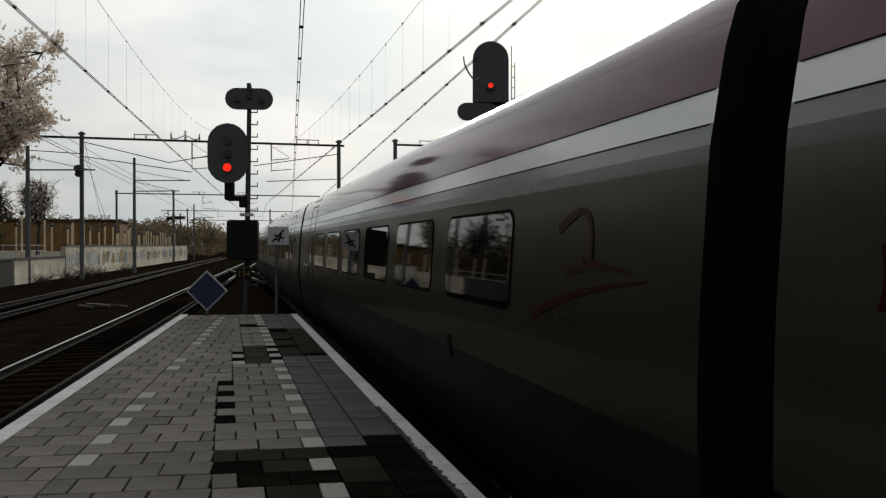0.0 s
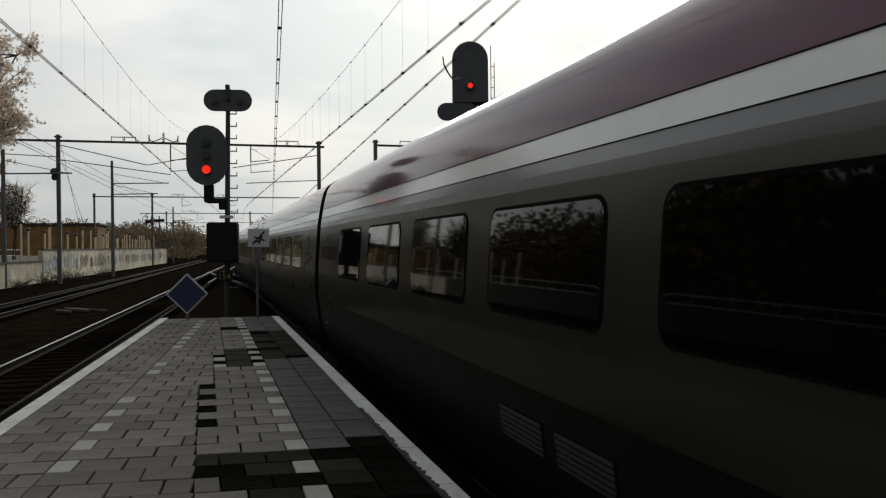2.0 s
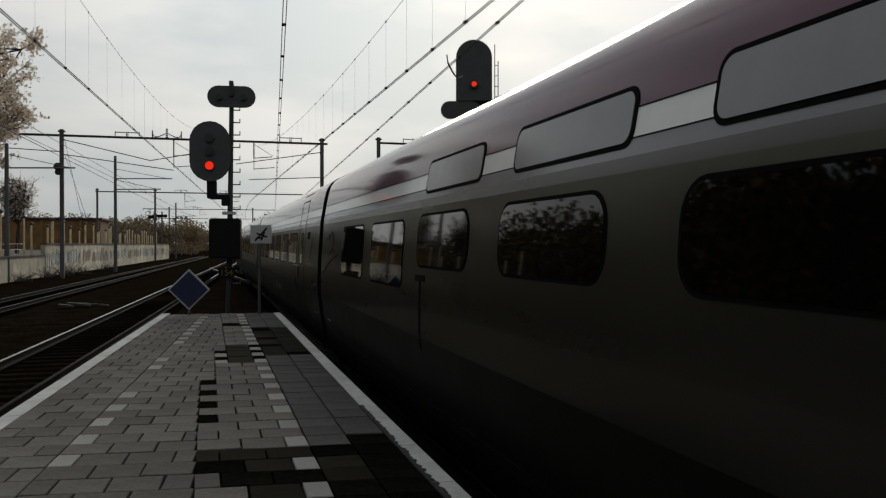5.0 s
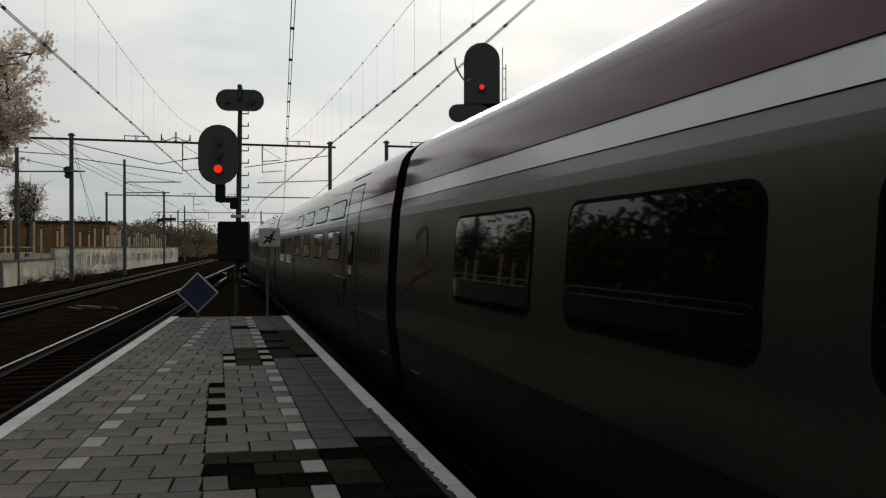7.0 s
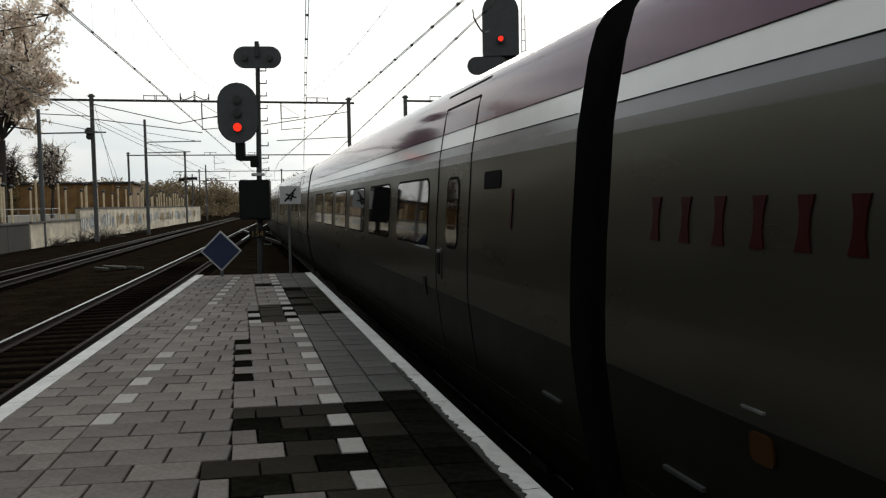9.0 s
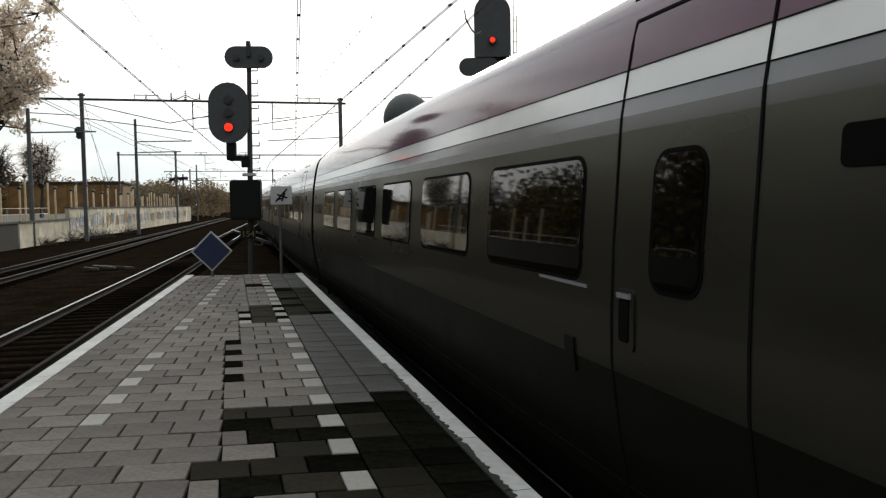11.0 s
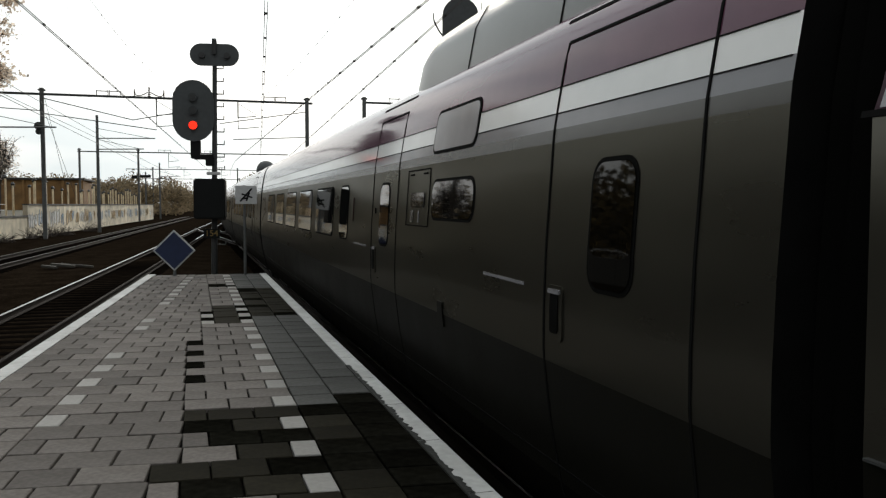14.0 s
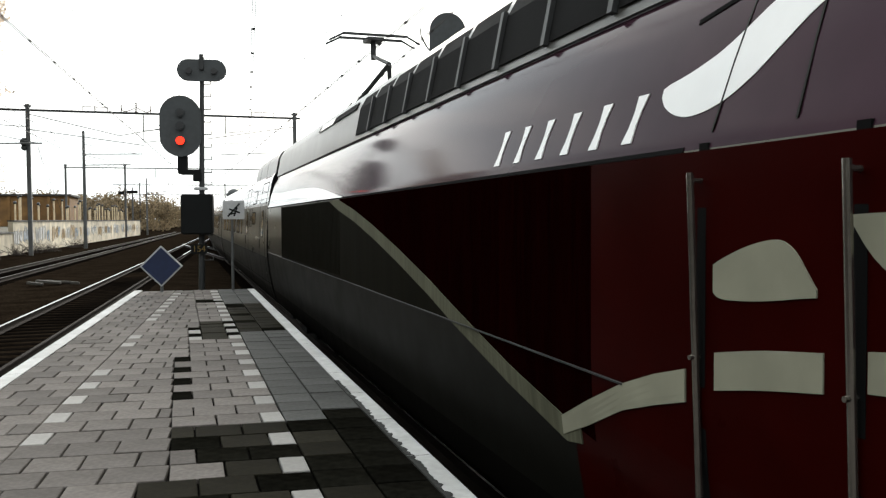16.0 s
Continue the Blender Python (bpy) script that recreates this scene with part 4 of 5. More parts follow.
head_plate(sr, dome, [(0.0, -0.34)], 0, Matrix.Translation((0, -0.12, 5.66 + dz)), "dome-shaped dark signal back plate", 0.06)
bm = bmesh.new()
outline_slab(bm, stadium(0.95, 0.42), 0.06, Matrix.Translation((-0.32, -0.1, 4.72 + dz)))
part("route_plate", bm, M_HEAD, sr)
box_part("bracket", (0.0, 0, 4.9 + dz), (0.8, 0.14, 0.1), M_BLACK, sr, bevel=0.01)
for x in (0.50, 0.58):
    cyl_part("ladder_rail", (x, 0, 3.6 + dz), (x, 0, 6.3 + dz if x < 0.55 else 5.9 + dz), 0.012, M_DARKSTEEL, sr, seg=6)
for k in range(9):
    box_part("rung", (0.54, 0, 3.8 + dz + 0.25 * k), (0.09, 0.015, 0.015), M_DARKSTEEL, sr)

# blue diamond board
bs = thing("diamond_sign", pose(-0.42, 18.35, 0, 0, 0, -8), "blue diamond sign with white border on short post", "sign")
d45 = Matrix.Rotation(radians(45), 4, "Y")
box_part("border", (0, 0, 0.55), (0.625, 0.02, 0.625), M_SIGNWHITE, bs, "white border", rot=d45, bevel=0.006)
box_part("face", (0, -0.014, 0.55), (0.56, 0.012, 0.56), M_SIGNBLUE, bs, "blue enamel face", rot=d45)
cyl_part("post", (0, 0.03, -0.04), (0, 0.03, 0.6), 0.035, M_STEEL, bs)

# no-access board
ws = thing("prohibition_sign", pose(1.05, 18.3, 0, 0, 0, -8), "white sign with black crossed pictogram on thin post", "sign")
box_part("board", (0.04, 0, 1.74), (0.46, 0.02, 0.40), M_SIGNWHITE, ws, bevel=0.006)
bm = bmesh.new()
for cx, cz, ll, ang in ((0.04, 1.74, 0.38, 48), (0.06, 1.72, 0.24, -20), (0.08, 1.70, 0.2, 70), (0.0, 1.66, 0.14, 10)):
    add_box(bm, (cx, -0.014, cz), (ll, 0.006, 0.035), Matrix.Rotation(radians(-ang), 4, "Y"))
part("pictogram", bm, M_BLACK, ws, "black crossed strokes")
cyl_part("post", (0, 0.03, -0.04), (0, 0.03, 1.95), 0.03, M_STEEL, ws)

# small white box at the platform's end
mk = thing("marker_block", pose(0.62, 18.9, RAIL_Z - 0.18), "small white marker block on the ballast", "marker")
box_part("block", (0, 0, 0.62), (0.26, 0.1, 0.08), M_SIGNWHITE, mk, bevel=0.01)
cyl_part("stake", (0, 0, 0), (0, 0, 0.62), 0.03, M_STEEL, mk)


# ---------------------------------------------------------------- overhead line
def portal(y, xl, xr, zb, legs, droppers, label, thick=0.14, brackets=None):
    g = thing("catenary_portal", pose(0, y, 0), label, "catenary portal", "catenary portals")
    for x in legs:
        bm = bmesh.new()
        add_box(bm, (x, 0, (zb + 0.45 + RAIL_Z) / 2 - 0.2), (thick * 2, thick * 2, zb + 0.45 - RAIL_Z + 0.4))
        add_box(bm, (x, 0, zb + 0.3), (0.5, 0.3, 0.12))
        part("mast", bm, M_STEEL, g, "grey steel mast", bevel=0.02)
    bm = bmesh.new()
    add_box(bm, ((xl + xr) / 2, 0, zb), (xr - xl, 0.16, 0.16))
    part("beam", bm, M_DARKSTEEL, g, "thin lattice beam")
    for x in droppers:
        bm = bmesh.new()
        add_box(bm, (x, 0, zb - 0.65), (0.09, 0.09, 1.3))
        add_cyl(bm, (x, 0, zb - 1.3), (x + 1.4, 0, zb - 1.15), 0.035, seg=6)
        add_cyl(bm, (x, 0, zb - 0.2), (x + 1.5, 0, zb - 1.1), 0.02, seg=5)
        add_cyl(bm, (x, 0, zb - 2.2), (x, 0, zb - 1.3), 0.03, seg=6)
        add_cyl(bm, (x, 0, zb - 2.15), (x + 1.6, 0, zb - 2.0), 0.03, seg=6)
        part("hanger", bm, M_STEEL, g)
    for x in brackets or droppers:
        bm = bmesh.new()
        for s in (-0.9, 0.0):
            add_box(bm, (x - s - 1.0, 0, zb + 0.38), (0.85, 0.08, 0.06))
            for e in (-0.4, 0.4):
                add_cyl(bm, (x - s - 1.0 + e, 0, zb + 0.1), (x - s - 1.0 + e, 0, zb + 0.45), 0.035, seg=6)
        part("insulator_bracket", bm, M_PORCELAIN, g)
    return g


crossing = portal(66, -25, 9.2, 9.6, [-10.5, 8.75], [-2.6, 3.4], "grey steel catenary portal across the tracks", brackets=[-5.4, 6.8])
portal(66.5, 13.6, 26, 9.9, [13.5], [17.0], "grey steel catenary portal beyond the train")
far_portal = portal(128, -15.9, 14, 9.2, [-15.65, -7.7], [-3.5, 3.0], "distant grey steel catenary portal")
portal(190, -14, 22, 9.3, [-8.5, 9.5], [-2, 6.0], "distant grey steel catenary portal")
portal(260, -14, 26, 9.3, [-6.5, 13.5], [2, 9.0], "distant grey steel catenary portal")


# stacked insulator with two loops of cable on the beam
bm = bmesh.new()
for k in range(5):
    add_cyl(bm, (-3.1, 0, 9.68 + 0.15 * k), (-3.1, 0, 9.78 + 0.15 * k), 0.14 - 0.012 * k, 0.07, seg=10)
part("stacked_insulator", bm, M_PORCELAIN, crossing)
for e in (-1, 1):
    bm = bmesh.new()
    pts = [Vector((-3.1 + e * (0.1 + 0.95 * math.sin(a)), 0, 10.0 - 0.28 * math.sin(2 * a))) for a in (0.0, 0.3, 0.6, 0.9, 1.2, math.pi / 2)]
    for p, q in zip(pts, pts[1:]):
        add_cyl(bm, p, q, 0.04, seg=5)
    add_cyl(bm, (-3.1 + e * 1.05, 0, 9.66), (-3.1 + e * 1.05, 0, 10.2), 0.05, seg=6)
    part("cable_loop", bm, M_PORCELAIN, crossing)

# tensioning wheel on the near portal's mast, with the two stays behind it
bm = bmesh.new()
for zz, rr in ((7.25, 0.30), (6.85, 0.22)):
    add_cyl(bm, (-10.72, -0.34, zz), (-10.72, -0.22, zz), rr, seg=16)
    add_cyl(bm, (-10.72, -0.40, zz), (-10.72, -0.16, zz), rr * 0.3, seg=10)
part("tension_wheel", bm, M_DARKSTEEL, crossing, "dark steel tensioning wheels")
# dark paired lamp housings on the distant portal's mast
bm = bmesh.new()
for dx, w in ((-0.55, 0.8), (0.95, 1.5)):
    add_box(bm, (-7.7 + dx, -0.3, 5.6 + 0.1 * dx), (w, 0.35, 0.42))
add_box(bm, (-7.5, -0.1, 5.75), (1.6, 0.1, 0.1))
part("lamp_housing", bm, M_BLACK, far_portal, "dark lamp housings", bevel=0.04)

stays = thing("span_wire", pose(0, 66, 0), "thin steel span wires under the portal beam", "span wire")
for k, (xa, za, xb, zb2) in enumerate(((-10.4, 9.3, -4.3, 7.9), (-4.3, 7.9, 0.6, 8.9), (2.0, 7.8, 8.6, 8.9), (-10.4, 8.2, -2.6, 7.2), (3.0, 6.6, 8.7, 6.9), (-24, 9.0, -10.6, 8.4), (-10.3, 9.3, -8.9, 2.2), (-10.3, 8.2, -8.4, 2.2))):
    cyl_part("wire", (xa, 0, za), (xb, 0, zb2), 0.015 if zb2 < 3 else 0.036, M_WIRE, stays, seg=5)


def mast(x, y, z, arms, label="slim grey catenary mast with bracket arm"):
    g = thing("catenary_mast", pose(x, y, 0), label, "catenary mast", "catenary masts")
    bm = bmesh.new()
    add_cyl(bm, (0, 0, RAIL_Z - 0.4), (0, 0, z), 0.17, 0.12, seg=10)
    part("mast", bm, M_STEEL, g)
    for zz, ln in arms:
        bm = bmesh.new()
        add_cyl(bm, (0, 0, zz), (ln, 0, zz + 0.1), 0.05, seg=6)
        add_cyl(bm, (0, 0, zz + 0.9), (ln * 0.9, 0, zz + 0.12), 0.025, seg=5)
        part("bracket_arm", bm, M_STEEL, g)
    return g


mast(-12.9, 60, 8.2, [(6.6, 4.2)])
mast(-8.35, 81, 9.7, [(7.6, 5.0), (6.6, 4.0)])
mast(-7.9, 150, 7.2, [(6.0, 3.0)])
mast(-5.6, 150, 8.8, [(6.4, 3.5)])


def tube(bm, pts, r, seg=5):
    """One continuous tube through points that run mainly along y."""
    prev = None
    for p in pts:
        ring = [bm.verts.new((p[0] + r * math.cos(2 * math.pi * k / seg), p[1], p[2] + r * math.sin(2 * math.pi * k / seg))) for k in range(seg)]
        if prev:
            for k in range(seg):
                bm.faces.new((prev[k], prev[(k + 1) % seg], ring[(k + 1) % seg], ring[k]))
        prev = ring
    bmesh.ops.recalc_face_normals(bm, faces=list(bm.faces))


def wire_run(name, fx, z, y0, y1, r=0.009, messenger=None, double=0.0, label="thin overhead contact wire", drop=2.6, first=2.4):
    """A wire along the track, with clamps; messenger gives the height of the carrying wire above it, joined by thin droppers."""
    g = thing(name, Matrix(), label, "overhead wire", "overhead wires")
    for off in ((0.0,) if not double else (-double, double)):
        bm = bmesh.new()
        n = int((y1 - y0) / 6)
        tube(bm, [(fx(q) + off, q, z) for q in [y0 + (y1 - y0) * e / n for e in range(n + 1)]], r)
        part("contact_wire", bm, M_WIRE, g)
    if double and not messenger:
        bm = bmesh.new()
        y = first
        while y < 60:
            add_box(bm, (fx(y), y, z), (2 * double + 0.02, 0.09, 0.035))
            y += drop
        part("clamp", bm, M_WIRE, g)["kind"] = "stuff"
    if messenger:
        bm = bmesh.new()
        ye = min(y1, 64.0)
        n = int((ye - y0) / 2)
        tube(bm, [(fx(q), q, messenger(q)) for q in [y0 + (ye - y0) * e / n for e in range(n + 1)]], r * 0.55)
        part("messenger_wire", bm, M_WIRE, g)
        bm = bmesh.new()
        y = first
        while y < ye:
            add_cyl(bm, (fx(y), y, z), (fx(y), y, messenger(y)), 0.0018, seg=4)
            add_box(bm, (fx(y), y, z + 0.01), (0.055, 0.08, 0.04))
            add_box(bm, (fx(y), y, messenger(y)), (0.025, 0.06, 0.03))
            y += drop
        part("dropper", bm, M_WIRE, g)["kind"] = "stuff"
    return g


wire_run("overhead_wire", lambda y: -4.44 + 0.0607 * y, 5.6, -6, 200, double=0.025, messenger=lambda y: 7.57 + 0.0020 * (y - 28.0) ** 2, r=0.011, first=2.4)
wire_run("overhead_wire", lambda y: 0.20 + 0.0742 * y, 5.6, -6, 130, double=0.03)
wire_run("overhead_wire", lambda y: 3.97 - 0.0125 * y if y < 66 else 3.145 + main_x(y) - main_x(66), 4.95, -6, 230, double=0.02, messenger=lambda y: 6.39 + 0.0015 * (y - 22.0) ** 2, drop=1.86, first=0.9)
turnout_wire = wire_run("overhead_wire", lambda y: 4.01 + 0.0468 * y, 5.2, -6, 200, double=0.02)
wire_run("overhead_wire", lambda y: -9.0 + 0.03 * y, 6.2, 20, 190, r=0.017)
wire_run("overhead_wire", lambda y: -9.6 + 0.035 * y, 7.1, 20, 190, r=0.015)
wire_run("overhead_wire", lambda y: -12.0 + 0.05 * y, 7.4, 20, 190, r=0.017)
# curved steady piece and hanging clamp on the wire over the turnout
bm = bmesh.new()
pts = [Vector((4.66 + 0.13 * e, 15.9 + 0.25 * e, 5.2 - 0.10 * math.sin(math.pi * e / 6) + 0.035 * max(0, e - 4))) for e in range(7)]
for p, q in zip(pts, pts[1:]):
    add_cyl(bm, p, q, 0.018, seg=6)
add_cyl(bm, pts[0], pts[0] + Vector((-0.02, 0, 0.16)), 0.014, seg=6)
part("steady_piece", bm, M_WIRE, turnout_wire, "short curved dark steel link")

# ---------------------------------------------------------------- the far side
def wall_x(y):
    return -17.05 + 0.0675 * y


def wall_run(name, y0, y1, ztop, label, material=None):
    g = tagged(new(name), label, "wall", kind="structure")
    n = max(1, round((y1 - y0) / 4.0))
    for k in range(n):
        ya, yb = y0 + (y1 - y0) * k / n, y0 + (y1 - y0) * (k + 1) / n
        ang = math.atan2(wall_x(yb) - wall_x(ya), yb - ya)
        box_part("panel", (wall_x((ya + yb) / 2), (ya + yb) / 2, (ztop + RAIL_Z) / 2 - 0.2), (0.35, yb - ya - 0.03, ztop - RAIL_Z + 0.4), material or M_WALL, g, rot=Matrix.Rotation(-ang, 4, "Z"))
    box_part("coping", (wall_x((y0 + y1) / 2), (y0 + y1) / 2, ztop + 0.05), (0.5, (y1 - y0), 0.12), M_CONC, g, rot=Matrix.Rotation(-math.atan(0.0675), 4, "Z"))
    return g


wall_run("wall_low", 57, 69, 0.62, "low pale concrete retaining wall along the far track")
# Out of view; darkened so its reflection in the coach windows stays dim.
wall_run("wall_old", -70, 56.8, 0.62, "low dark retaining wall along the far track", mat("darkened_wall", (0.026, 0.024, 0.019), 0.9, scale=2, vary=0.4, stain=0.2))
tall = wall_run("wall_tall", 69.2, 150, 1.50, "pale concrete retaining wall covered in graffiti")
rnd = random.Random(4)
for k in range(34):
    y = 70.0 + 78 * (k / 34.0) ** 1.15 + rnd.uniform(0, 0.8)
    fill, edge = rnd.choice(M_GRAF[:3]), M_GRAF[3]
    high = rnd.uniform(0.9, 1.35)
    for layer, (wide, m) in enumerate(((0.26, edge), (0.19, fill))):
        rl_ = random.Random(900 + k)
        bm = bmesh.new()
        x = -0.9
        for letter in range(rl_.randint(2, 5)):
            pts = [(x + rl_.uniform(0.0, 0.5), high * (rl_.uniform(-0.5, -0.2) if q % 2 else rl_.uniform(0.2, 0.5))) for q in range(rl_.randint(3, 4))]
            for (xa, za), (xb, zb2) in zip(pts, pts[1:]):
                ll = math.hypot(xb - xa, zb2 - za)
                add_box(bm, ((xa + xb) / 2, -0.006 * layer, (za + zb2) / 2), (ll + wide * 0.5, 0.01, wide), Matrix.Rotation(-math.atan2(zb2 - za, xb - xa), 4, "Y"))
            x += 0.55
        ob = part("graffiti", bm, m, tall)
        ob.matrix_basis = Matrix.Translation((wall_x(y) + 0.185, y, 0.25 + 0.1 * (k % 3))) @ Matrix.Rotation(math.pi / 2 - math.atan(0.0675), 4, "Z")

# railing on the low wall
rl = thing("railing", Matrix(), "pale steel railing on top of the low wall", "railing")
for z in (1.15, 1.55):
    cyl_part("rail", (wall_x(-70) - 0.5, -70, z), (wall_x(66) - 0.5, 66, z), 0.016, M_SIGNWHITE, rl, seg=8)
bm = bmesh.new()
add_cyl(bm, (0, 0, 0), (0, 0, 0.95), 0.019, seg=8)
post_me = bpy.data.meshes.new("post")
bm.to_mesh(post_me)
bm.free()
post_me.materials.append(M_SIGNWHITE)
for k in range(54):
    y = -68 + 2.5 * k
    p = new("post", post_me)
    p.parent = rl
    p.location = (wall_x(y) - 0.5, y, 0.62)

# pale posts with dark caps behind the wall
def cap_post(x, y, h):
    g = thing("bollard_lamp", pose(x, y, 0.6), "pale post with a dark cap behind the wall", "lamp post", "posts behind the wall")
    cyl_part("post", (0, 0, 0), (0, 0, h), 0.078, M_POST, g, seg=8)
    bm = bmesh.new()
    add_cyl(bm, (0, 0, h), (0, 0, h + 0.14), 0.10, 0.17, seg=8)
    add_cyl(bm, (0, 0, h + 0.14), (0, 0, h + 0.28), 0.17, 0.06, seg=8)
    part("cap", bm, M_DARKSTEEL, g)
    return g


first_post = cap_post(wall_x(50) - 2.2, 50, 3.0)
for k in range(1, 44):
    y = 50 + 2.25 * k + rnd.uniform(-0.5, 0.5)
    copy_thing(first_post, pose(wall_x(y) - (2.2 if k % 3 else 1.2), y, 0.6 - (0.6 if k % 2 else 0.0) + rnd.uniform(-0.1, 0.1)))

# the bank behind the wall, and a long brown hall on it
bm = bmesh.new()
for y0, y1 in ((-70, 0), (0, 69), (69, 160)):
    vs = [bm.verts.new(c) for c in ((wall_x(y0) - 0.15, y0, 0.58), (wall_x(y1) - 0.15, y1, 0.58), (wall_x(y1) - 90, y1, 0.9), (wall_x(y0) - 90, y0, 0.9))]
    bm.faces.new(vs)
bmesh.ops.recalc_face_normals(bm, faces=list(bm.faces))
tagged(link("bank", bm, mat("bank_grass", (0.07, 0.06, 0.03), 0.95, scale=2, vary=0.4, bump=0.03)), "brown autumn grass bank behind the wall", "bank", kind="structure")
hall = thing("long_hall", pose(-42, 157, 0.7), "long low windowless brown hall with flat dark roof", "building")
box_part("wall", (0, 0, 2.5), (48, 14, 5.0), M_BRICKB, hall)
box_part("roof", (0, 0, 5.15), (48.8, 14.8, 0.34), M_ROOF, hall, bevel=0.05)
for k in range(17):
    box_part("pilaster", (-24 + 3 * k, -7.1, 2.45), (0.4, 0.3, 4.9), M_BRICKB, hall)


db = thing("debris_heap", pose(-5.0, 35.2, RAIL_Z - 0.17, 0, 0, 12), "pale broken concrete slabs lying on the ballast", "debris")
for x, y, z, w, l, a in ((0, 0, 0.10, 0.26, 0.9, 70), (0.5, 0.3, 0.06, 0.22, 0.6, 105), (-0.5, -0.3, 0.08, 0.2, 0.6, 60), (0.3, 0.8, 0.05, 0.18, 0.7, 85), (0.9, -0.4, 0.05, 0.18, 0.35, 80)):
    box_part("slab", (x, y, z), (w, l, 0.1), M_CONC_PALE, db, rot=Matrix.Rotation(radians(a), 4, "Z") @ Matrix.Rotation(radians(6), 4, "X"), bevel=0.02)


def shrub(x, y, h, seed):
    rd = random.Random(seed)
    g = thing("shrub", pose(x, y, RAIL_Z - 0.15), "low bare brown shrub at the wall", "shrub", "shrubs")
    bm = bmesh.new()
    for k in range(60):
        d = Vector((rd.gauss(0, 0.9), rd.gauss(0, 0.9), rd.uniform(0.4, 1.2))) * h * 0.6
        add_cyl(bm, (rd.gauss(0, 0.3), rd.gauss(0, 0.3), 0), d, 0.02, 0.006, seg=3)
    ob = part("brushwood", bm, M_BARK, g)
    ob["kind"] = "stuff"


for x, y, h in ((-10.9, 70, 1.6), (-11.4, 66, 1.2), (-10.2, 73, 1.1), (-9.4, 83, 1.2), (-12.0, 60, 0.9)):
    shrub(x, y, h, int(y))


# ---------------------------------------------------------------- trees
def make_tree(x, y, z, height, radius, seed, leaves, leaf_mat, label, leaf=0.16, trunk=0.32):
    """A trunk that forks towards many places in an uneven crown, with twigs and thin leaves."""
    rd = random.Random(seed)
    g = thing("tree", pose(x, y, z), label, "tree", "trees")
    bm = bmesh.new()
    twigs = []
    fork = Vector((0.2, 0, height * 0.30))
    add_cyl(bm, (0, 0, -0.4), fork, trunk, trunk * 0.7, seg=10)
    mid = Vector((0, 0, height * 0.63))

    def spot(k):
        d = Vector((rd.gauss(0, 1), rd.gauss(0, 1), rd.gauss(0, 1))).normalized()
        w = 0.8 + 0.35 * noise.noise(d * 1.7 + Vector((seed, 0, 0)))
        return mid + Vector((d.x * radius, d.y * radius, d.z * height * 0.37)) * w * k

    def wander(a, b, r0, r1, n, seg):
        prev, rp = a, r0
        pts = [a]
        for k in range(1, n + 1):
            p = a.lerp(b, k / n) + (Vector((rd.gauss(0, 0.12), rd.gauss(0, 0.12), rd.gauss(0, 0.1))) * (a - b).length * 0.3 if k < n else Vector())
            r = r0 + (r1 - r0) * k / n
            add_cyl(bm, prev, p, rp, r, seg=seg)
            prev, rp = p, r
            pts.append(p)
        return pts

    for k in range(9):
        main = wander(fork, spot(0.62), trunk * 0.3, 0.05, 4, 6)
        for q in range(9):
            a = rd.choice(main[1:])
            b = a.lerp(spot(1.0), rd.uniform(0.45, 0.75))
            sub = wander(a, b, 0.19 * trunk, 0.09 * trunk, 3, 4)
            for e in range(10):
                c = rd.choice(sub[1:])
                dvec = Vector((rd.gauss(0, 1), rd.gauss(0, 1), rd.gauss(0.3, 0.8))).normalized() * rd.uniform(0.5, 1.3)
                add_cyl(bm, c, c + dvec, 0.026, 0.010, seg=3)
                twigs.append((c, c + dvec))
    part("trunk", bm, M_BARK, g, "bare branching trunk")
    verts, faces = [], []
    for k in range(leaves):
        p, q = rd.choice(twigs)
        c = p.lerp(q, rd.uniform(0.1, 1.1)) + Vector((rd.gauss(0, 0.2), rd.gauss(0, 0.2), rd.gauss(0, 0.2)))
        s = leaf * rd.uniform(0.5, 1.3)
        a = Vector((rd.gauss(0, 1), rd.gauss(0, 1), rd.gauss(0, 1))).normalized()
        b = a.cross(Vector((rd.gauss(0, 1), rd.gauss(0, 1), rd.gauss(0, 1)))).normalized()
        i = len(verts)
        verts += [c + a * s, c + b * s * 0.6, c - a * s, c - b * s * 0.6]
        faces.append((i, i + 1, i + 2, i + 3))
    me = bpy.data.meshes.new("crown")
    me.from_pydata(verts, [], faces)
    me.materials.append(leaf_mat)
    ob = new("crown", me)
    ob.parent = g
    return tagged(ob, "thin autumn foliage", kind="stuff")


make_tree(-15.9, 62, 0.6, 19.0, 8.3, 3, 15000, M_LEAF, "tall half-bare autumn tree with thin pale brown foliage", leaf=0.16)
make_tree(-16.8, 66, 0.6, 6.4, 2.4, 8, 250, M_LEAF, "low nearly bare tree beside the wall", leaf=0.10, trunk=0.12)
make_tree(-18.5, 90, 0.6, 9.5, 3.0, 5, 2500, M_LEAF, "small half-bare tree behind the hall", leaf=0.10, trunk=0.2)


